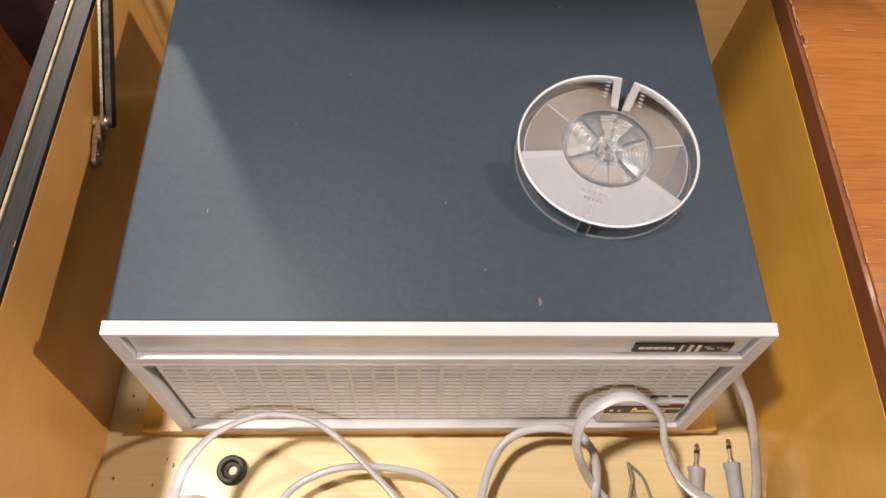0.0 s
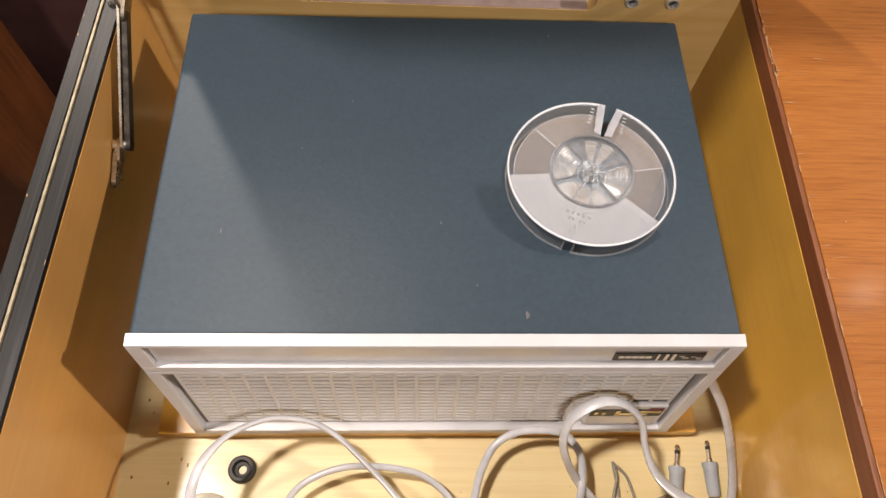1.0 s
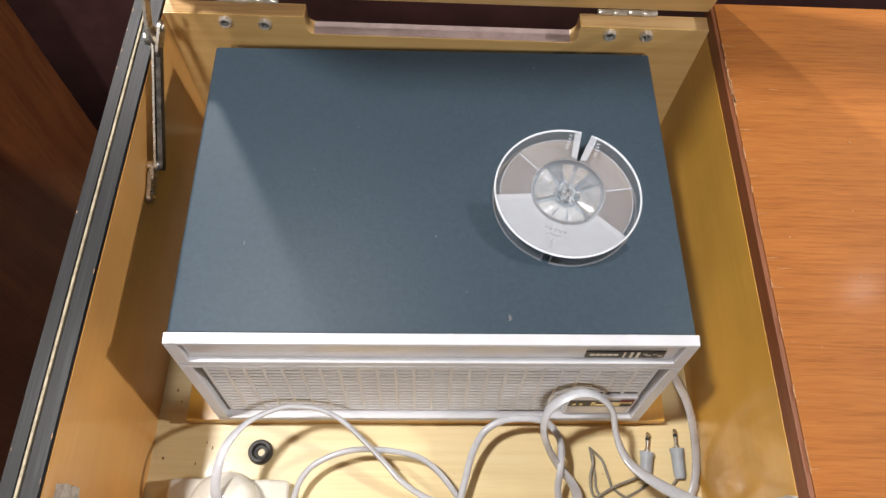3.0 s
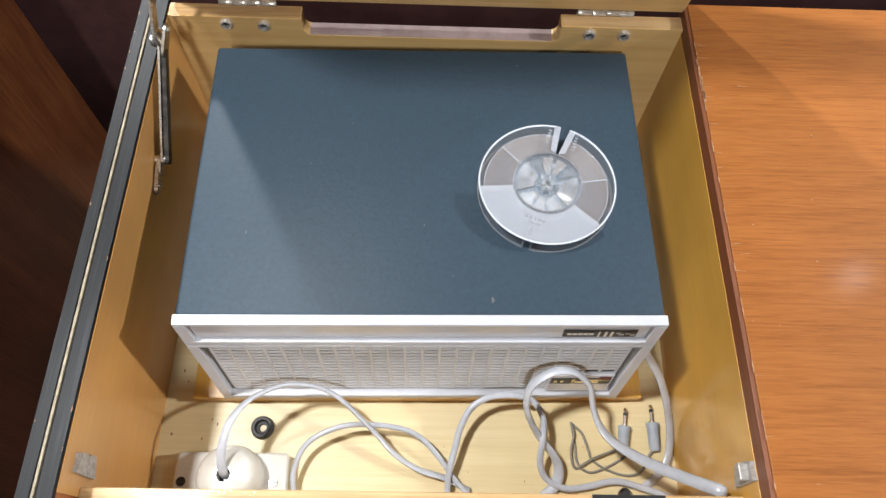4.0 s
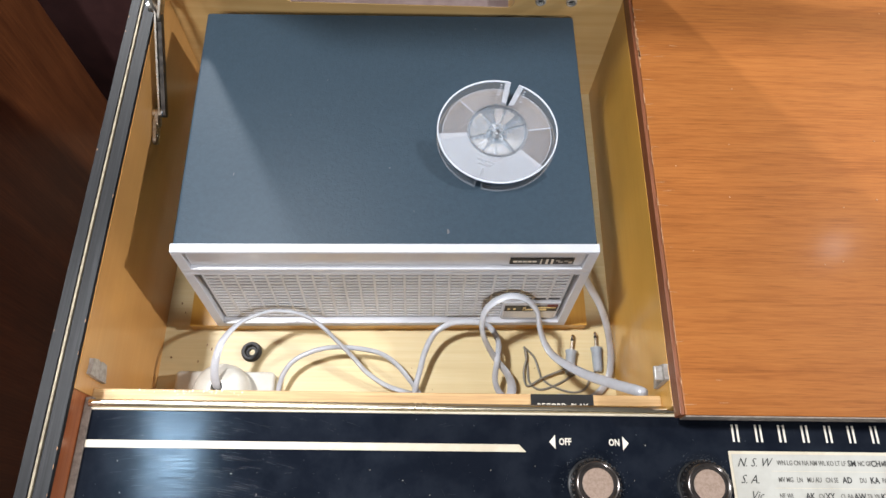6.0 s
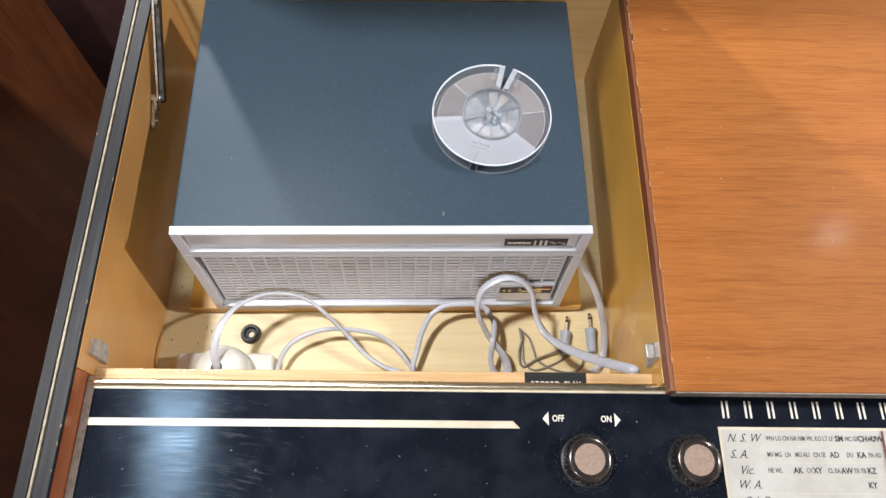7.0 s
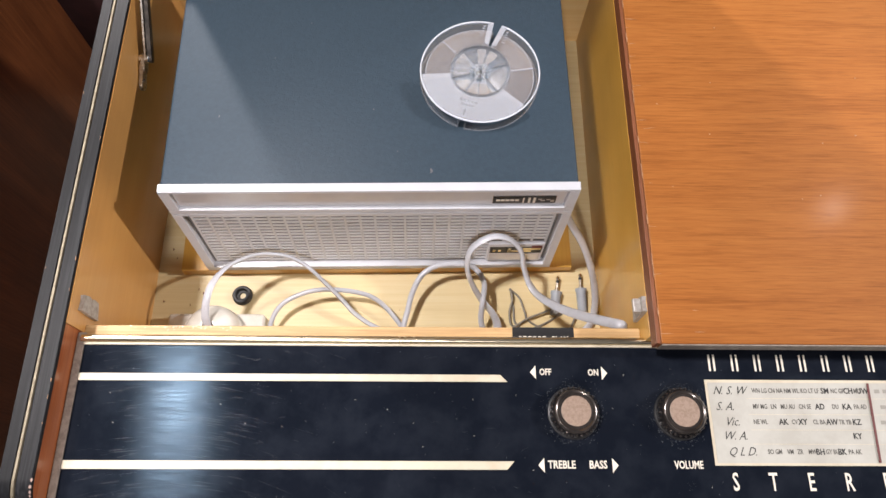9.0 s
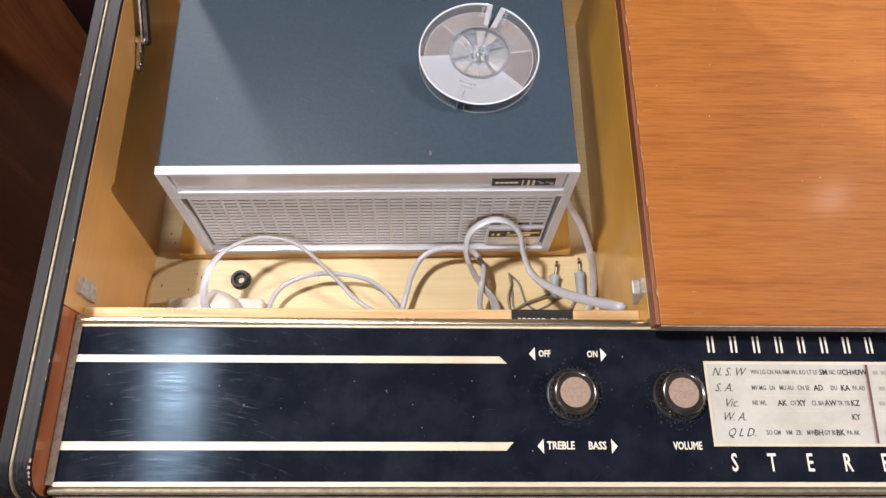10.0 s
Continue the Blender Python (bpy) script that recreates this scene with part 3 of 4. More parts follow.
# jack sockets in the back panel
for x, z in ((-0.1595, 0.1245), (-0.1305, 0.1237), (0.1270, 0.1240), (0.1545, 0.1240)):
    j = part("jack_socket", lathe([(0.0050, 0), (0.0052, 0.0010), (0.0046, 0.0030), (0.0038, 0.0034), (0.0030, 0.0030), (0.0026, 0.0004)], (x, IN_B - 0.0001, z), 24, (0, -1, 0)), NICKEL, console, smooth=True)
    # black disc stands for the dark inside the socket
    part("jack_hole", lathe([(0, 0.0002), (0.0026, 0.0002), (0.0026, 0.0006), (0, 0.0006)], (x, IN_B - 0.0001, z), 16, (0, -1, 0)), BLACK, j)

# chips along the lid's edge and the black band
rng = random.Random(11)


def chip(x, y, z, length, width, mat, parent):
    n = 7
    left = [(x - width * rng.uniform(0.2, 0.5), y + length * (k / n - 0.5)) for k in range(n + 1)]
    right = [(x + width * rng.uniform(0.1, 1.0) * math.sin(math.pi * (k + 0.3) / (n + 0.6)), y + length * (k / n - 0.5)) for k in range(n, -1, -1)]
    return part("chip", prism(left + right, z, z + 0.0003, lambda u, v, w: (u, v, w)), mat, parent)


for y, n, w in ((0.186, 0.020, 0.0030), (0.160, 0.008, 0.0012), (0.126, 0.010, 0.0014), (0.098, 0.005, 0.0016), (0.070, 0.012, 0.0010), (0.032, 0.006, 0.0016), (0.004, 0.014, 0.0009), (-0.034, 0.008, 0.0014), (-0.070, 0.018, 0.0010), (-0.104, 0.006, 0.0014)):
    chip(0.2028, y, RIM + 0.0001, n, w * 0.6, PALE_WOOD, lid)
for k in range(13):
    x = rng.choice((LX0 + 0.0004, LX1 - 0.0003))
    chip(x, rng.uniform(-0.21, 0.24), RIM_L - 0.0002, rng.uniform(0.001, 0.004), rng.uniform(0.0003, 0.0007), PALE_WOOD, console)
# frayed veneer near the back of the lid's edge, flaked varnish on the front wall
for k in range(16):
    chip(0.2030 + rng.uniform(-0.0004, 0.0008), rng.uniform(0.158, 0.222), RIM + 0.00015, rng.uniform(0.002, 0.009), rng.uniform(0.0006, 0.0018), PALE_WOOD, lid)
for k in range(34):
    chip(rng.gauss(-0.135, 0.022), IN_F - abs(rng.gauss(0, 0.0012)) - 0.0006, 0.1035, rng.uniform(0.0005, 0.0018), rng.uniform(0.0004, 0.0016), FLAKE, console)
# splinters running in from the lid's edge
for k in range(24):
    y, n, w = rng.uniform(-0.122, 0.24), rng.uniform(0.002, 0.011), rng.uniform(0.00010, 0.00024)
    x, lean = 0.2031 + rng.choice((0.0, 0.0, 0.0, rng.uniform(0.0, 0.03))), rng.uniform(-0.12, 0.16)
    part("chip", prism([(x, y - w), (x + n * 0.6, y + n * 0.6 * lean - w * 0.8), (x + n, y + n * lean), (x + n * 0.5, y + n * 0.5 * lean + w), (x, y + w * 0.7)], RIM + 0.0001, RIM + 0.0003, lambda u, v, q: (u, v, q)), PALE_WOOD, lid)
# worn edges of the black band round the front corner
for k in range(44):
    a, r = radians(rng.choice((rng.uniform(88, 120), rng.uniform(115, 165)))), 0.0237
    x = rng.choice((LX0 - 0.0004, LX1 + 0.0001)) + rng.uniform(-0.0003, 0.0003)
    n, w = rng.uniform(0.02, 0.12), rng.uniform(0.0003, 0.0011)
    bm, rows = bmesh.new(), []
    for q in range(5):
        g, half = a + n * (q / 4 - 0.5), w * rng.uniform(0.3, 1.0) * math.sin(math.pi * (q + 0.5) / 5)
        y, z = -0.2375 + 0.0235 + r * math.cos(g), RIM_L - 0.0235 + r * math.sin(g)
        rows.append((bm.verts.new((x - half, y, z)), bm.verts.new((x + half, y, z))))
    for r1, r2 in zip(rows, rows[1:]):
        bm.faces.new((r1[0], r2[0], r2[1], r1[1]))
    part("chip", bm, WORN_EDGE, console)
# dust specks and nicks on the lid and the panel
for k in range(22):
    x, y = rng.uniform(0.22, 0.52), rng.uniform(-0.12, 0.25)
    chip(x, y, RIM + 0.0001, rng.uniform(0.0006, 0.0016), rng.uniform(0.0005, 0.0014), PALE_WOOD, lid)
for k in range(20):
    x, y = rng.uniform(-0.195, 0.24), rng.uniform(-0.225, -0.126)
    chip(x, y, ZP, rng.uniform(0.0004, 0.0011), rng.uniform(0.0003, 0.0008), GREY_INK, panel)

# fine polishing scratches, crowded where the glint falls on the panel, and dust round the knobs
rng = random.Random(11)


def stroke(bm, cx, cy, turn, n, bow, w):
    rows = []
    for q in range(6):
        u = (q / 5 - 0.5) * n
        v = -bow * u * u
        e = w * (1 - abs(2 * q / 5 - 1) * 0.8)
        px, py = cx + u * math.cos(turn) - v * math.sin(turn), cy + u * math.sin(turn) + v * math.cos(turn)
        rows.append((bm.verts.new((px, py - e, ZP)), bm.verts.new((px, py + e, ZP))))
    for r1, r2 in zip(rows, rows[1:]):
        bm.faces.new((r1[0], r2[0], r2[1], r1[1]))


sc = bmesh.new()
for _ in range(420):
    cx, cy = rng.gauss(-0.130, 0.040), rng.uniform(-0.224, -0.126)
    if cx < -0.186 or abs(cy + 0.145) < 0.0045 or abs(cy + 0.2038) < 0.0048:
        continue
    stroke(sc, cx, cy, math.atan2(-0.135 - cx, cy + 0.42) + rng.gauss(0, 0.05), rng.uniform(0.004, 0.020), 2.0, rng.uniform(0.000018, 0.000050))
for _ in range(70):
    cx, cy = rng.uniform(-0.08, 0.33), rng.uniform(-0.224, -0.126)
    if abs(cy + 0.145) < 0.009 or abs(cy + 0.2038) < 0.009 or cx > 0.232 and cy < -0.140:
        continue
    stroke(sc, cx, cy, rng.uniform(-1.4, 1.4), rng.uniform(0.002, 0.008), rng.uniform(-20, 20), rng.uniform(0.00003, 0.00006))
tagged(part("scratches", sc, SCRATCH_GLINT, panel), kind="stuff")
du = bmesh.new()
for _ in range(560):
    if rng.random() < 0.6:
        kx, ky = rng.choice(((0.1455, -0.1688), (0.2198, -0.1690)))
        a, r = rng.uniform(0, 2 * math.pi), 0.0178 + abs(rng.gauss(0, 0.0035))
        cx, cy = kx + r * math.cos(a), ky + r * math.sin(a)
    else:
        cx, cy = rng.uniform(-0.195, 0.45), rng.uniform(-0.226, -0.124)
    if cx > 0.238 and -0.2045 < cy < -0.144:
        continue
    r = rng.uniform(0.00010, 0.00032)
    du.faces.new([du.verts.new((cx + r * rng.uniform(0.5, 1.4) * math.cos(q), cy + r * math.sin(q), ZP + 0.00005)) for q in (0.3, 1.5, 2.8, 4.0, 5.2)])
tagged(part("dust", du, DUST, panel), kind="stuff")

# ---- tape recorder in the compartment ----
REC = Matrix.Rotation(radians(1.1), 4, "Z")
base = part("support_board", box(-0.1795, 0.1755, -0.0245, 0.2250, FLOOR + 0.0001, -0.0004, 0.0006), PLY_GOLD)
base.matrix_world = REC
tagged(base, "pale plywood board under the tape recorder", "board")
rec = thing("tape_recorder", "blue-grey leatherette tape recorder with a white louvred front", "tape recorder", m=REC)
TOP = 0.1230
part("case", box(-0.1593, 0.1593, -0.0005, 0.2200, 0.0012, TOP - 0.0003, 0.0022, segs=3), VINYL, rec, "blue-grey grained leatherette case", smooth=True)
for x in (-0.13, 0.13):
    for y in (0.03, 0.19):
        part("foot", lathe([(0, -0.0003), (0.007, -0.0003), (0.0075, 0.0012), (0, 0.0012)], (x, y, 0), 16), BLACK, rec)


def face(u, v, w):
    """A place on the raked front: u across, v down from the top edge (0 to 1), w proud."""
    half = 1 - 0.035 * v
    return (u * half, -0.0066 - 0.0184 * v - w * 0.992, TOP * (1 - v) + 0.0008 - w * 0.125)


def front(u0, u1, v0, v1, lo, hi, name, mat, parent, label="", bev=0.0):
    bm = prism([(u0, v0), (u1, v0), (u1, v1), (u0, v1)], lo, hi, face)
    if bev:
        bmesh.ops.recalc_face_normals(bm, faces=bm.faces)
        bmesh.ops.bevel(bm, geom=bm.edges[:], offset=bev, segments=2, profile=0.5, affect="EDGES")
    return part(name, bm, mat, parent, label)


# lid frame above, body frame below, with a seam between them
SEAM = 0.246
front(-0.160, 0.160, 0.0, 0.022, -0.0068, 0.0, "frame_rail", WHITE, rec, bev=0.0005)
front(-0.160, 0.160, SEAM - 0.045, SEAM - 0.004, -0.0095, 0.0, "frame_rail", WHITE, rec, bev=0.0004)
front(-0.160, -0.1520, 0.023, SEAM - 0.046, -0.0060, 0.0, "frame_stile", WHITE, rec, bev=0.0004)
front(0.1520, 0.160, 0.023, SEAM - 0.046, -0.0060, 0.0, "frame_stile", WHITE, rec, bev=0.0004)
fascia = front(-0.1518, 0.1518, 0.023, SEAM - 0.046, -0.009, -0.0035, "fascia_strip", SATIN, rec, "satin silver strip")
front(-0.160, 0.160, SEAM + 0.002, SEAM + 0.024, -0.0095, 0.0, "frame_rail", WHITE, rec, bev=0.0004)
front(-0.160, 0.160, 0.955, 1.0, -0.0095, 0.0, "frame_rail", WHITE, rec, bev=0.0005)
front(-0.160, -0.1525, SEAM + 0.025, 0.954, -0.0095, 0.0, "frame_stile", WHITE, rec, bev=0.0004)
front(0.1525, 0.160, SEAM + 0.025, 0.954, -0.0095, 0.0, "frame_stile", WHITE, rec, bev=0.0004)
grille = front(-0.1523, 0.1523, SEAM + 0.025, 0.954, -0.009, -0.0062, "grille_backing", GRILLE_BACK, rec, "speaker backing with the dark of the gaps in its colour")
NR, NC = 17, 24
V0, V1, U0, U1 = SEAM + 0.042, 0.942, -0.1490, 0.1490
for k in range(NC + 1):
    u = U0 + (U1 - U0) * k / NC
    front(u - 0.0010, u + 0.0010, V0, V1, -0.0060, -0.0052, "mullion", GRILLE_GREY, grille)
for k in range(NR):
    v = V0 + (V1 - V0) * (k + 0.5) / NR
    row = bmesh.new()
    for j in range(NC):
        u = U0 + (U1 - U0) * (j + 0.5) / NC
        if 0.68 < v and u > 0.097:
            continue
        h = (U1 - U0) / NC / 2 - 0.0008
        a = [row.verts.new(face(uu, vv, ww)) for uu, vv, ww in ((u - h, v - 0.0096, -0.0059), (u + h, v - 0.0096, -0.0059), (u + h, v + 0.0096, -0.0059), (u - h, v + 0.0096, -0.0059),
             (u - h + 0.0003, v - 0.0088, -0.0051), (u + h - 0.0003, v - 0.0088, -0.0051), (u + h - 0.0003, v + 0.0090, -0.0051), (u - h + 0.0003, v + 0.0090, -0.0051))]
        for q in ((4, 5, 6, 7), (0, 1, 5, 4), (1, 2, 6, 5), (2, 3, 7, 6), (3, 0, 4, 7)):
            row.faces.new([a[i] for i in q])
    part("slat", row, WHITE_LIT, grille)
# badges
badge = front(0.0945, 0.1440, 0.108, 0.172, -0.0034, -0.0022, "badge", BLACK, fascia, "black name badge with silver edge")
front(0.0942, 0.1443, 0.104, 0.176, -0.00345, -0.0028, "badge_rim", CHROME, fascia)
for k in range(5):
    u = 0.0970 + 0.0037 * k
    front(u, u + 0.0031, 0.131, 0.146, -0.0022, -0.0019, "brand_bar", CREAM_TEXT, fascia)
for k, (u, w) in enumerate(((0.1180, 0.0011), (0.1222, 0.0018), (0.1262, 0.0018))):
    front(u, u + w, 0.112, 0.166, -0.0022, -0.0019, "brand_bar", CREAM_TEXT, fascia)
for u, w, v0, v1 in ((0.1300, 0.0030, 0.126, 0.132), (0.1320, 0.0035, 0.140, 0.147), (0.1365, 0.0030, 0.130, 0.137), (0.1400, 0.0028, 0.138, 0.156)):
    front(u, u + w, v0, v1, -0.0022, -0.0019, "brand_bar", SILVER, fascia)
plaque = front(0.0990, 0.1490, 0.70, 0.93, -0.0060, -0.0026, "nameplate", WHITE, grille, "white plate with a gold printed black strip", bev=0.0004)
front(0.1005, 0.1475, 0.735, 0.815, -0.0026, -0.0022, "nameplate_strip", BLACK, grille)
front(0.1010, 0.1470, 0.830, 0.915, -0.0026, -0.0024, "nameplate_slot", SATIN, grille)
for u0, u1, v0, v1, mat in ((0.1030, 0.1055, 0.765, 0.79, GOLD), (0.1080, 0.1105, 0.765, 0.79, GOLD), (0.1170, 0.1380, 0.772, 0.795, GOLD), (0.1165, 0.1195, 0.745, 0.80, GOLD),
                            (0.1260, 0.1460, 0.745, 0.765, GOLD), (0.1375, 0.1470, 0.715, 0.745, RED)):
    front(u0, u1, v0, v1, -0.0022, -0.0018, "brand_bar", mat, grille)

# scuffs on the leatherette
for x, y, n, w in ((0.046, 0.011, 0.0040, 0.0022), (0.001, 0.066, 0.0012, 0.0010), (0.0725, 0.205, 0.0012, 0.0012), (-0.052, 0.150, 0.0018, 0.0005), (-0.120, 0.060, 0.0030, 0.0006), (0.020, 0.028, 0.0014, 0.0006), (-0.080, 0.115, 0.0010, 0.0006)):
    chip(x, y, TOP - 0.0004, n, w * 0.8, SCUFF, rec)

# ---- tape reel lying on the recorder ----
RX, RY, RR = 0.0838, 0.0940, 0.0478
reel = thing("tape_reel", "empty clear plastic tape reel lying on the recorder", "tape reel", m=Matrix.Translation((RX, RY, TOP + 0.0004)) @ Matrix.Rotation(radians(-19), 4, "Z") @ Matrix.Diagonal((1, 1, 0.86, 1)))


def ring(r0, r1, z0, z1, a0, a1, n, notch=None):
    """Part of a flat ring between two angles in degrees."""
    bm, prev, first = bmesh.new(), None, None
    whole = a1 - a0 >= 359.9
    count = n if whole else n + 1
    cols = []
    for k in range(count):
        a = radians(a0 + (a1 - a0) * k / n)
        c, s = math.cos(a), math.sin(a)
        cols.append([bm.verts.new((r * c, r * s, z)) for r, z in ((r0, z0), (r1, z0), (r1, z1), (r0, z1))])
    pairs = list(zip(cols, cols[1:])) + ([(cols[-1], cols[0])] if whole else [])
    for a, b in pairs:
        for k in range(4):
            j = (k + 1) % 4
            bm.faces.new((a[k], a[j], b[j], b[k]))
    if not whole:
        bm.faces.new(cols[0])
        bm.faces.new(cols[-1])
    return bm


def sector(r0, r1, z0, z1, inner, outer, n=40):
    """A flat ring part whose end angles differ at its inner and outer edge."""
    bm, cols = bmesh.new(), []
    for k in range(n + 1):
        a, b = (radians(e[0] + (e[1] - e[0]) * k / n) for e in (inner, outer))
        cols.append([bm.verts.new((r * math.cos(g), r * math.sin(g), z)) for r, g, z in ((r0, a, z0), (r1, b, z0), (r1, b, z1), (r0, a, z1))])
    for c, d in zip(cols, cols[1:]):
        for k in range(4):
            j = (k + 1) % 4
            bm.faces.new((c[k], c[j], d[j], d[k]))
    bm.faces.new(cols[0])
    bm.faces.new(cols[-1])
    return bm


def bead(r, z, a0, a1, thick, high, n=56):
    """A rounded bead along an arc."""
    bm, cols = bmesh.new(), []
    for k in range(n + 1):
        a = radians(a0 + (a1 - a0) * k / n)
        cols.append([bm.verts.new(((r + thick * math.cos(q)) * math.cos(a), (r + thick * math.cos(q)) * math.sin(a), z + high * math.sin(q))) for q in (2 * math.pi * i / 10 for i in range(10))])
    for c, d in zip(cols, cols[1:]):
        for k in range(10):
            j = (k + 1) % 10
            bm.faces.new((c[k], c[j], d[j], d[k]))
    bm.faces.new(cols[0])
    bm.faces.new(cols[-1])
    return bm


def flange(z, name, inner, back, front_gap, rim_mat):
    """Two halves, parted by threading slots at 90 and 270 degrees that widen outwards."""
    f = None
    for i0, i1, o0, o1 in ((-89.2, 88.0, -90 + front_gap, 90 - back), (92.0, 269.2, 90 + back, 270 - front_gap)):
        half = part(name if f is None else "flange_half", sector(inner, RR - 0.0012, z, z + 0.0011, (i0, i1), (o0, o1)), CLEAR, f or reel)
        f = f or tagged(half, "clear flange")
        half.visible_shadow = z < 0.01
        part("rim", bead(RR - 0.0007, z + 0.0006, o0, o1, 0.0007, 0.0010), rim_mat, f, smooth=True).visible_shadow = False
    return f


low = flange(0.0006, "lower_flange", 0.0430, 3.0, 2.9, CLEAR_RIM)
top = flange(0.0150, "upper_flange", 0.0235, 4.3, 0.25, EDGE_HIGHLIGHT)
for a in (28, 152):
    bm = box(0.0240, 0.0432, -0.00025, 0.00025, 0.0090, 0.0094)
    bm.transform(Matrix.Rotation(radians(a), 4, "Z"))
    part("sector_line", bm, EDGE_HIGHLIGHT, low)
for a0, a1 in ((-25, 87), (93, 205)):
    part("sector_arc", ring(0.0429, 0.0434, 0.0090, 0.0093, a0, a1, 40), FROSTED, low)
# added mid-height plates that carry the overlapping flanges' haze as colour
for a0, a1, mat in ((-25, 28, HAZE_TINT), (28.4, 87, HAZE_TINT_PALE), (93, 151.6, HAZE_TINT_PALE), (152, 205, HAZE_TINT)):
    part("haze_sector", ring(0.0236, 0.0434, 0.0080, 0.0088, a0, a1, 24), mat, low).visible_shadow = False
part("frosted_sector", ring(0.0238, 0.0466, 0.0136, 0.0142, 203, 337, 48), FROST_FIELD, top)
# frosted tabs beside the threading slots, and the slot's walls
for d in (-1, 1):
    part("slot_tab", prism([(0.0011 * d, 0.0255), (0.0052 * d, 0.0262), (0.0076 * d, 0.0440), (0.0062 * d, 0.0466), (0.0034 * d, 0.0468)], 0.0162, 0.0168, lambda u, v, w: (u, v, w)), FROSTED, top)
    for y0, y1, x0, x1 in ((0.0255, 0.0462, 0.0011, 0.0034), (-0.0462, -0.0385, 0.0018, 0.0026)):
        lo, hi = (x0, x1) if y0 > 0 else (x1, x0)
        part("slot_wall", prism([(lo * d, y0), (hi * d, y1), ((hi + 0.0006) * d, y1), ((lo + 0.0006) * d, y0)], 0.0018, 0.0149, lambda u, v, w: (u, v, w)), FROSTED, reel)
for x in (-0.0108, 0.0084):
    for k in range(5):
        part("scale_mark", box(x, x + 0.0022, 0.0310 + 0.0026 * k, 0.0319 + 0.0026 * k, 0.0163, 0.0165), FROSTED, top)
hub = part("hub", ring(0.0230, 0.0238, 0.0004, 0.0168, 0, 360, 56), CLEAR_RIM, reel, "clear ribbed hub")
# hub face: a shallow dish of turned grooves between radial ribs
part("hub_floor", ring(0.0062, 0.0236, 0.0098, 0.0102, 0, 360, 48), HUB_VEIL, hub)
for a0, a1 in ((-34, 34), (146, 214), (222, 254), (258, 282), (286, 318), (66, 86), (94, 114)):
    for k in range(8):
        r = 0.0094 + 0.0016 * k
        z = 0.0112 + 0.0005 * k
        n = 16
        bm, cols = bmesh.new(), []
        for q in range(n + 1):
            a = radians(a0 + (a1 - a0) * q / n)
            cols.append([bm.verts.new((rr * math.cos(a), rr * math.sin(a), zz)) for rr, zz in ((r - 0.0007, z - 0.0012), (r, z + 0.0004), (r + 0.0007, z - 0.0012))])
        for c1, c2 in zip(cols, cols[1:]):
            for i in range(3):
                bm.faces.new((c1[i], c1[(i + 1) % 3], c2[(i + 1) % 3], c2[i]))
        bm.faces.new(cols[0])
        bm.faces.new(cols[-1])
        part("groove_ridge", bm, HUB, hub)
for a in (-36, 36, 62, 118, 144, 216, 256, 284, 320):
    bm = box(0.0085, 0.0228, -0.0003, 0.0003, 0.0103, 0.0152, 0.0001, segs=1)
    bm.transform(Matrix.Rotation(radians(a), 4, "Z"))
    part("radial_rib", bm, CLEAR_RIM, hub)
for a0, a1 in ((38, 60), (120, 142)):
    part("hub_facet", ring(0.0100, 0.0226, 0.0100, 0.0146, a0, a1, 8), CLEAR, hub)
part("hub_rim", bead(0.0235, 0.0168, 0, 360, 0.0006, 0.0006), CLEAR_RIM, hub, smooth=True)
part("spindle_collar", ring(0.0036, 0.0046, 0.0098, 0.0168, 0, 360, 32), GLINT, hub)
for k in range(6):
    bm = box(0.0042, 0.0076, -0.0010, 0.0010, 0.0098, 0.0150 + 0.0012 * (k % 2), 0.0003, segs=1)
    bm.transform(Matrix.Rotation(radians(15 + 60 * k), 4, "Z"))
    part("collar_arm", bm, GLINT, hub)
# solid black disc in place of the hole's shade
part("spindle_hole", ring(0.0002, 0.0036, 0.0098, 0.0101, 0, 360, 24), BLACK, hub)
for k in range(3):
    bm = box(0.0016, 0.0042, -0.0007, 0.0007, 0.0102, 0.0170)
    bm.transform(Matrix.Rotation(radians(30 + 120 * k), 4, "Z"))
    part("spindle_key", bm, GLINT, hub)
for a in (172, 8):
    bm = bead(0.0034, 0.0160, 0, 360, 0.0006, 0.0008, 24)
    bm.transform(Matrix.Translation((0.0155 * math.cos(radians(a)), 0.0155 * math.sin(radians(a)), 0)))
    part("finger_hole", bm, CLEAR_RIM, hub, smooth=True)
for o in hub.children_recursive:
    o.visible_shadow = False
hub.visible_shadow = False
for x0, x1, y in ((-0.0075, 0.0075, -0.0292), (-0.0050, 0.0052, -0.0330)):
    n = 5
    for k in range(n):
        x = x0 + (x1 - x0) * (k + 0.5) / n
        w = (x1 - x0) / n * 0.28
        part("brand_bar", box(x - w, x + w, y - 0.0008, y + 0.0008, 0.0143, 0.0144), REEL_INK, low)
part("slot_mark", box(-0.0005, 0.0005, -0.0425, -0.0365, 0.0143, 0.0144), REEL_INK, low)

# ---- loose things on the compartment floor ----
F = FLOOR
ringo = part("rubber_grommet", lathe([(0.0027, F), (0.0083, F), (0.0090, F + 0.0013), (0.0087, F + 0.0044), (0.0076, F + 0.0058), (0.0058, F + 0.0058), (0.0052, F + 0.0040), (0.0047, F + 0.0024), (0.0029, F + 0.0021), (0.0027, F + 0.0010), (0.0027, F)], (-0.1240, -0.0480, 0), 36), RUBBER, smooth=True)
tagged(ringo, "black rubber ring lying on the plywood floor", "grommet")

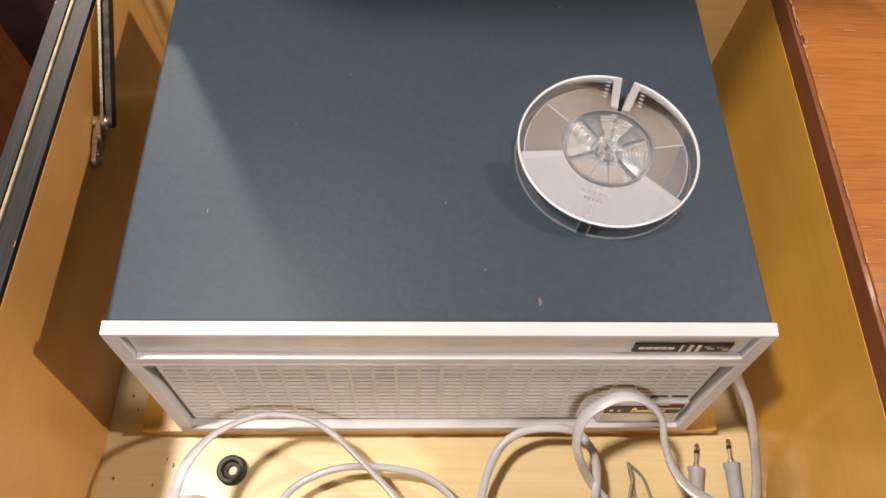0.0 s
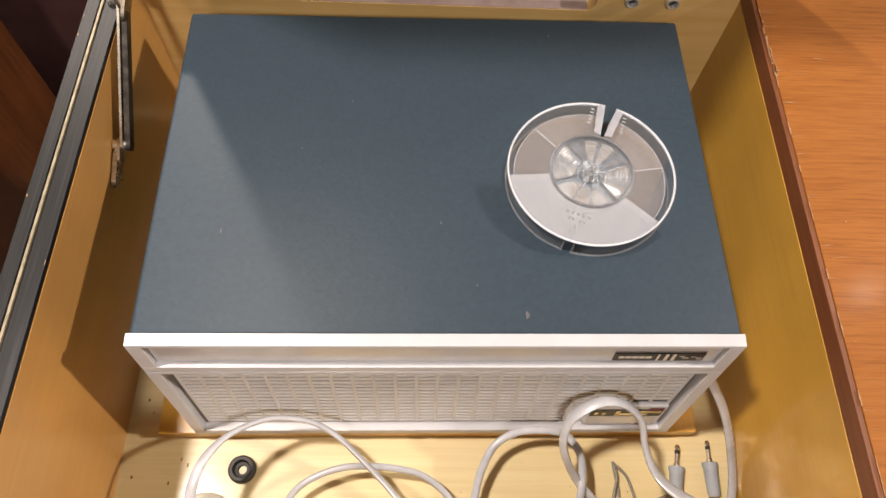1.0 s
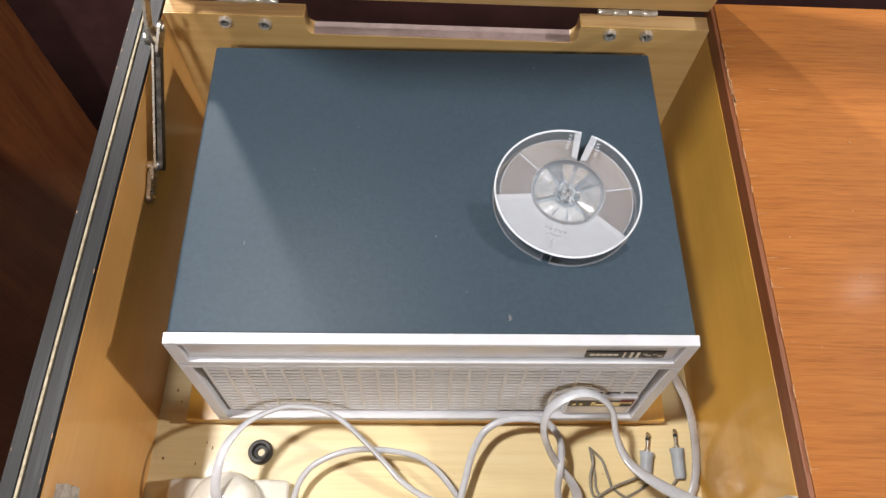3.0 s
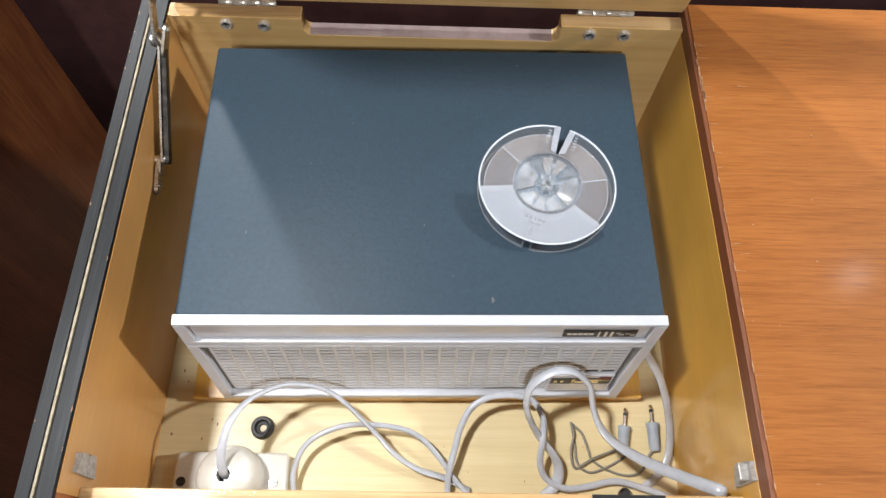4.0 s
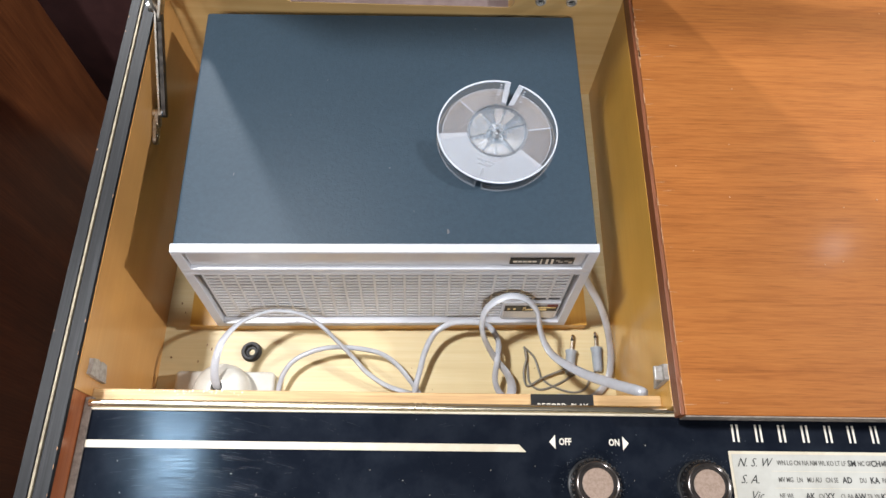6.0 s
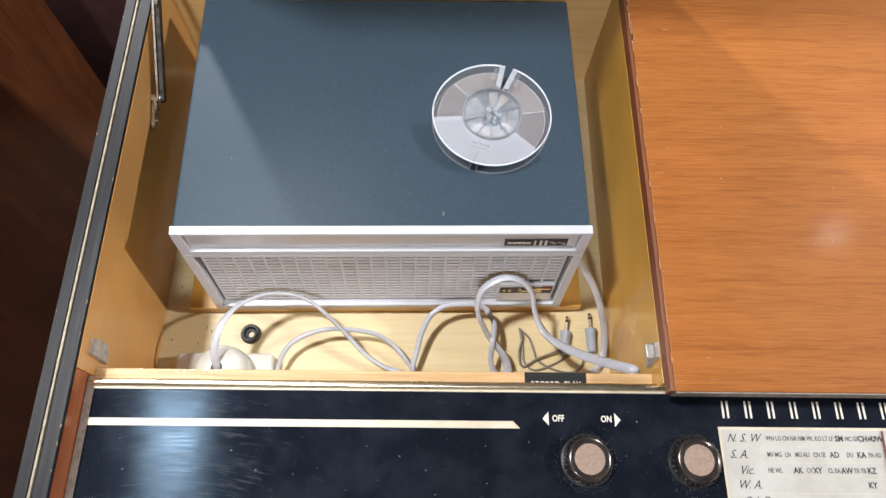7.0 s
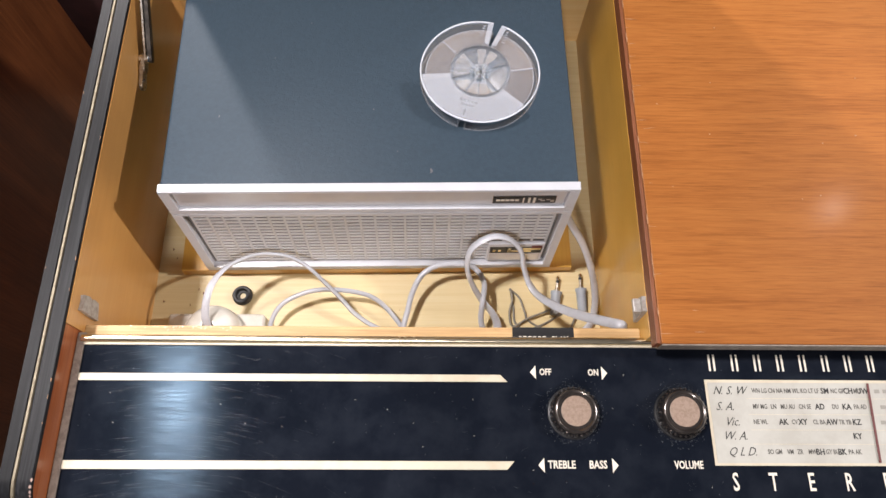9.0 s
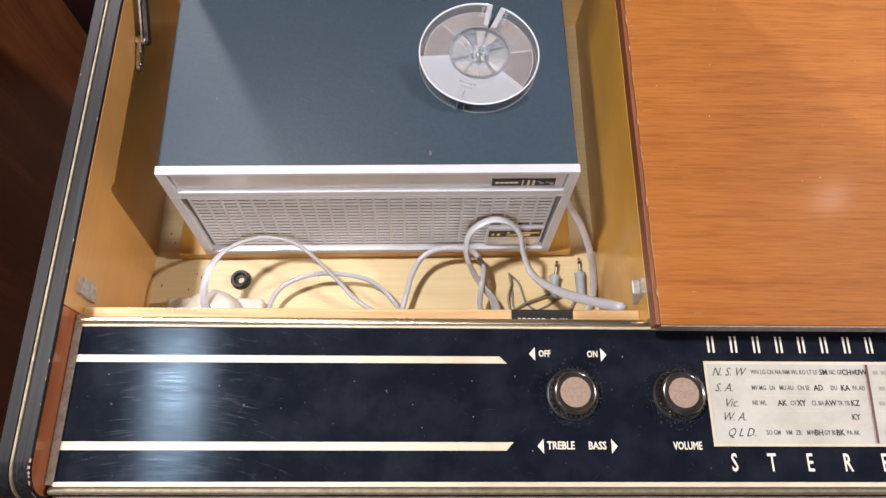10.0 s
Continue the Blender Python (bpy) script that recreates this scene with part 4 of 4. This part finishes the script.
# mains outlet
out = thing("power_outlet", "ivory plastic surface power outlet with a round plug in it", "power outlet")
part("outlet_base", box(-0.1825, -0.0985, -0.1040, -0.0690, F, F + 0.0180, 0.0035, segs=3), IVORY, out, smooth=True)
for x, mat in ((-0.1760, DARK_STEEL), (-0.1080, STEEL)):
    s = part("screw", lathe([(0, F + 0.0180), (0.0036, F + 0.0180), (0.0032, F + 0.0190), (0, F + 0.0192)], (x, -0.0910, 0), 20), mat, out)
    # black bar laid on the head, for the shade of a slot
    part("screw_slot", box(x - 0.0030, x + 0.0030, -0.0914, -0.0906, F + 0.0188, F + 0.0195), BLACK, s)
plug = thing("mains_plug", "round ivory mains plug seated in the outlet", "plug")
part("plug_body", lathe([(0, F + 0.0181), (0.0235, F + 0.0181), (0.0240, F + 0.0240), (0.0222, F + 0.0340), (0.0170, F + 0.0410), (0.0090, F + 0.0440), (0.0062, F + 0.0442), (0.0050, F + 0.0400), (0.0050, F + 0.0340), (0, F + 0.0340)], (-0.1385, -0.0890, 0), 48), IVORY, plug, smooth=True)
part("cord_collar", ring(0.0050, 0.0068, F + 0.0425, F + 0.0448, 0, 360, 32), IVORY, plug).location = (-0.1385, -0.0890, 0)
# black disc gives the dark at the bottom of the cord hole
part("cord_hole", lathe([(0, F + 0.0342), (0.0049, F + 0.0342), (0.0049, F + 0.0350), (0, F + 0.0350)], (-0.1385, -0.0890, 0), 20), BLACK, plug)

mains = thing("mains_cable", "grey flat twin mains cable looped between the plug and the recorder", "cable")
A = [(-0.1385, -0.0892, 0.0240), (-0.1390, -0.0870, 0.0320), (-0.1400, -0.0790, 0.0380), (-0.1390, -0.0660, 0.0420), (-0.1356, -0.0525, 0.0419), (-0.1271, -0.0399, 0.0407), (-0.1165, -0.0318, 0.0386), (-0.1025, -0.0255, 0.0358),
     (-0.0893, -0.0243, 0.0341), (-0.0740, -0.0262, 0.0306), (-0.0597, -0.0331, 0.0246), (-0.0444, -0.0456, 0.0160), (-0.0312, -0.0574, 0.0091), (-0.0191, -0.0687, 0.0023), (-0.0010, -0.0788, -0.0029), (0.0210, -0.0849, -0.0063),
     (0.0380, -0.0930, -0.0085)]
part("cord", sweep(A, 0.0068, 0.0034, twist=[5, 10, 25, 60, 75, 70, 60, 50, 45, 40]), CABLE, mains, smooth=True)
B = [(-0.0940, -0.1000, -0.006), (-0.0940, -0.0960, -0.004), (-0.0950, -0.0840, 0.000), (-0.0910, -0.0700, 0.004), (-0.0830, -0.0600, 0.007), (-0.0700, -0.0530, 0.009), (-0.0560, -0.0490, 0.010), (-0.0410, -0.0480, 0.010), (-0.0230, -0.0490, 0.008), (-0.0080, -0.0520, 0.005), (0.0050, -0.0600, 0.002), (0.0180, -0.0740, -0.002), (0.0270, -0.0860, -0.004), (0.0380, -0.0970, -0.004)]
second = thing("signal_cable", "grey round cable looped on the plywood floor", "cable")
part("cord", sweep(B, 0.0042, 0.0036), CABLE, second, smooth=True)
C = [(0.0210, -0.0989, -0.0067), (0.0221, -0.0815, 0.0000), (0.0261, -0.0652, 0.0037), (0.0302, -0.0497, 0.0081), (0.0384, -0.0351, 0.0133), (0.0516, -0.0272, 0.0163), (0.0669, -0.0252, 0.0170), (0.0801, -0.0262, 0.0156),
     (0.0880, -0.0301, 0.0126), (0.0940, -0.0414, 0.0111), (0.0922, -0.0582, 0.0156), (0.0908, -0.0740, 0.0067), (0.0964, -0.0846, -0.0007), (0.1112, -0.0908, -0.0052), (0.1291, -0.0889, -0.0067), (0.1512, -0.0849, -0.0067),
     (0.1761, -0.0909, -0.0074), (0.1920, -0.0960, -0.0081)]
third = thing("mains_cable", "grey flat twin cable coiled before the recorder", "cable")
part("cord", sweep(C, 0.0050, 0.0036, twist=[20, 10, 0, 10, 40, 50]), CABLE, third, smooth=True)
E = [(0.0920, -0.0990, -0.0085), (0.1030, -0.0890, -0.0071), (0.1061, -0.0789, -0.0023), (0.1021, -0.0689, 0.0053), (0.0902, -0.0558, 0.0129), (0.0812, -0.0446, 0.0262), (0.0773, -0.0353, 0.0414), (0.0805, -0.0260, 0.0566),
     (0.0956, -0.0188, 0.0642), (0.1107, -0.0194, 0.0623), (0.1217, -0.0270, 0.0547), (0.1250, -0.0390, 0.0460), (0.1300, -0.0515, 0.0400), (0.1375, -0.0630, 0.0420), (0.1515, -0.0752, 0.0510), (0.1660, -0.0868, 0.0680),
     (0.1795, -0.0970, 0.0880), (0.1875, -0.1022, 0.0975), (0.1920, -0.1040, 0.0920), (0.1940, -0.1040, 0.0700)]
fourth = thing("mains_cable", "grey flat cable rising in a loop against the recorder front", "cable")
part("cord", sweep(E, 0.0082, 0.0042, twist=[0, 10, 40, 76, 82, 78, 50, 4, -6, -6]), CABLE, fourth, smooth=True)
D = [(0.1520, 0.0100, 0.078), (0.1630, -0.0060, 0.066), (0.1760, -0.0155, 0.046), (0.1855, -0.0255, 0.027), (0.1915, -0.0355, 0.012), (0.1945, -0.0480, 0.002), (0.1945, -0.0600, -0.004), (0.1910, -0.0720, -0.007), (0.1830, -0.0810, -0.0085), (0.1720, -0.0890, -0.0085)]
fifth = thing("power_lead", "grey cable leaving the recorder's side", "cable")
part("cord", sweep(D, 0.0074, 0.0038, twist=[20, 10, 0, 0]), CABLE, fifth, smooth=True)


def jack(x, y, turn, tilt):
    """A grey moulded plug with a metal pin and a ringed tip."""
    m = Matrix.Translation((x, y, F + 0.0048)) @ Matrix.Rotation(radians(turn), 4, "Z") @ Matrix.Rotation(radians(tilt), 4, "X")
    t = thing("jack_plug", "grey moulded jack plug with a metal pin lying on the floor", "plug", group="jack plugs", m=m)
    ax = (0, 1, 0)
    part("plug_sleeve", lathe([(0, -0.021), (0.0034, -0.021), (0.0042, -0.019), (0.0046, -0.003), (0.0052, -0.0015), (0.0052, 0.0005), (0.0038, 0.001), (0, 0.001)], n=24, axis=ax), PLUG_GREY, t, smooth=True)
    part("pin", lathe([(0, 0.001), (0.0019, 0.001), (0.0019, 0.003), (0.0013, 0.003), (0.0013, 0.0090), (0, 0.0090)], n=16, axis=ax), STEEL, t)
    part("insulator", lathe([(0, 0.0090), (0.0015, 0.0090), (0.0015, 0.0112), (0, 0.0112)], n=16, axis=ax), BLACK, t)
    part("tip", lathe([(0, 0.0112), (0.0012, 0.0112), (0.0018, 0.0130), (0.0013, 0.0145), (0, 0.0155)], n=16, axis=ax), CHROME, t)
    return t


jack(0.1615, -0.0435, -8, 4)
jack(0.1842, -0.0405, 1, 4)
lead = thing("audio_lead", "thin grey braided lead curled on the plywood floor", "cable")
L = F + 0.0022
for pts in ([(0.1190, -0.0400, L + 0.002), (0.1210, -0.0500, L + 0.002), (0.1180, -0.0630, L + 0.001), (0.1210, -0.0750, L), (0.1350, -0.0680, L + 0.002), (0.1560, -0.0600, L + 0.003)],
            [(0.1200, -0.0410, L + 0.001), (0.1280, -0.0490, L), (0.1320, -0.0620, L), (0.1350, -0.0690, L - 0.001), (0.1460, -0.0760, L - 0.001), (0.1610, -0.0800, L - 0.001), (0.1720, -0.0770, L), (0.1770, -0.0680, L + 0.001), (0.1840, -0.0590, L + 0.002)],
            [(0.1200, -0.0420, L), (0.1220, -0.0580, L - 0.001), (0.1230, -0.0710, L - 0.001), (0.1320, -0.0780, L - 0.001), (0.1480, -0.0730, L - 0.001), (0.1670, -0.0620, L - 0.001)]):
    part("cord", sweep(pts, 0.0020, 0.0020, 8), THIN_LEAD, lead, smooth=True)
clip = part("cable_clip", lathe([(0, 0), (0.0045, 0), (0.0050, 0.006), (0.0030, 0.010), (0, 0.0105)], (0.1570, -0.0945, F), 20), BLACK, smooth=True)
tagged(clip, "small black cable clip among the cables", "clip")

# label tape on the front wall
tape = thing("label_tape", "black embossed label tape on the compartment edge", "label")
part("tape_strip", box(0.1060, 0.1510, -0.1156, -0.1063, 0.1036, 0.1040), TAPE, tape)
words("lettering", "RECORD  PLAY", 0.0062, Matrix.Translation((0.1285, -0.1153, 0.1042)), CREAM_TEXT, tape, 0.86)


# lid catches on the compartment walls
def catch(x, d, y, z):
    c = thing("lid_catch", "small grey metal lid catch on the plywood wall", "catch", group="lid catches")
    pts = [(y - 0.0070, z - 0.014), (y + 0.0055, z - 0.010), (y + 0.0062, z - 0.003), (y + 0.0050, z), (y + 0.0062, z + 0.005), (y + 0.0050, z + 0.0125), (y + 0.0010, z + 0.0115), (y - 0.0060, z + 0.0125), (y - 0.0066, z + 0.002)]
    part("catch_plate", prism(pts, x, x + d * 0.0030, lambda u, v, w: (w, u, v)), CATCH, c)
    if d < 0:
        part("catch_lip", box(min(x + d * 0.0028, x + d * 0.0085), max(x + d * 0.0028, x + d * 0.0085), y - 0.0055, y + 0.0048, z + 0.0045, z + 0.0085, 0.0008), CATCH, c)
    return c


catch(IN_L, 1, -0.0935, 0.1060)
catch(IN_R, -1, -0.0935, 0.1130)

# folding lid stay
stay = thing("lid_stay", "worn nickel folding stay holding the lid open", "lid stay")


def bar(p0, p1, w, t, name, mat):
    """A flat bar standing on edge between two pivots."""
    p0, p1 = Vector(p0), Vector(p1)
    way = p1 - p0
    n = way.length
    e = way.normalized()
    side = Vector((1, 0, 0))
    side = (side - e * side.dot(e)).normalized()
    up = side.cross(e)
    pts = [(n + w * 0.5 * math.cos(a), w * 0.5 * math.sin(a)) for a in (radians(-90 + 18 * k) for k in range(11))]
    pts += [(w * 0.5 * math.cos(a), w * 0.5 * math.sin(a)) for a in (radians(90 + 18 * k) for k in range(11))]
    return part(name, prism(pts, -t / 2, t / 2, lambda u, v, q: p0 + e * u + up * v + side * q), mat, stay)


P0, P1, P2 = (-0.1970, 0.1285, 0.099), (-0.1970, 0.2010, 0.146), (-0.1960, 0.2430, 0.197)
bar(P0, P1, 0.0085, 0.0015, "stay_arm", STEEL)
# added dark bar in place of the arm's shaded face
bar((P0[0] + 0.0030, P0[1], P0[2] - 0.001), (P1[0] + 0.0026, P1[1], P1[2] - 0.001), 0.0064, 0.0034, "stay_shade_bar", DARK_STEEL)
part("stay_plate", lathe([(0, -0.0022), (0.0075, -0.0022), (0.0078, 0), (0.0060, 0.0012), (0, 0.0014)], (P1[0] + 0.0015, P1[1] + 0.001, P1[2] + 0.001), 24, (1, 0.2, 0.3)), STEEL, stay, smooth=True)
bar((P1[0] - 0.003, P1[1], P1[2]), (P2[0] - 0.003, P2[1], P2[2]), 0.0095, 0.0022, "stay_arm", STEEL)
# cranked foot screwed to the lining
bar((P0[0] - 0.0020, P0[1], P0[2]), (-0.1990, 0.1215, 0.0950), 0.0085, 0.0024, "stay_bracket", STEEL)
bar((-0.2006, 0.1225, 0.0950), (-0.2012, 0.1090, 0.0885), 0.0095, 0.0028, "stay_bracket", STEEL)
part("screw", lathe([(0, -0.002), (0.0030, -0.002), (0.0028, 0.0006), (0, 0.0012)], (-0.1998, 0.1120, 0.0900), 16, (1, 0, 0)), STEEL, stay, smooth=True)
bar((P1[0] + 0.0052, P1[1] + 0.006, P1[2] + 0.005), (P1[0] + 0.0030, P1[1] - 0.007, P1[2] - 0.004), 0.0100, 0.0020, "stay_link", STEEL)
part("rivet", lathe([(0, -0.002), (0.0032, -0.002), (0.0030, 0.0010), (0, 0.0020)], (P1[0] + 0.0062, P1[1] + 0.006, P1[2] + 0.005), 20, (1, 0, 0)), CHROME, stay, smooth=True)
for q, r in ((P0, 0.0036), (P1, 0.0046)):
    part("rivet", lathe([(0, -0.006), (r, -0.006), (r, 0.0015), (r * 0.6, 0.003), (0, 0.0034)], q, 20, (1, 0, 0)), CHROME, stay, smooth=True)

# old stains on the plywood floor
rng = random.Random(21)
for _ in range(14):
    chip(rng.uniform(-0.196, -0.150), rng.uniform(-0.060, 0.010), F + 0.0001, rng.uniform(0.0008, 0.0026), rng.uniform(0.0005, 0.0012), EDGE_WOOD, console)
for _ in range(8):
    chip(rng.uniform(-0.10, 0.18), rng.uniform(-0.095, -0.035), F + 0.0001, rng.uniform(0.0005, 0.0016), rng.uniform(0.0003, 0.0007), EDGE_WOOD, console)
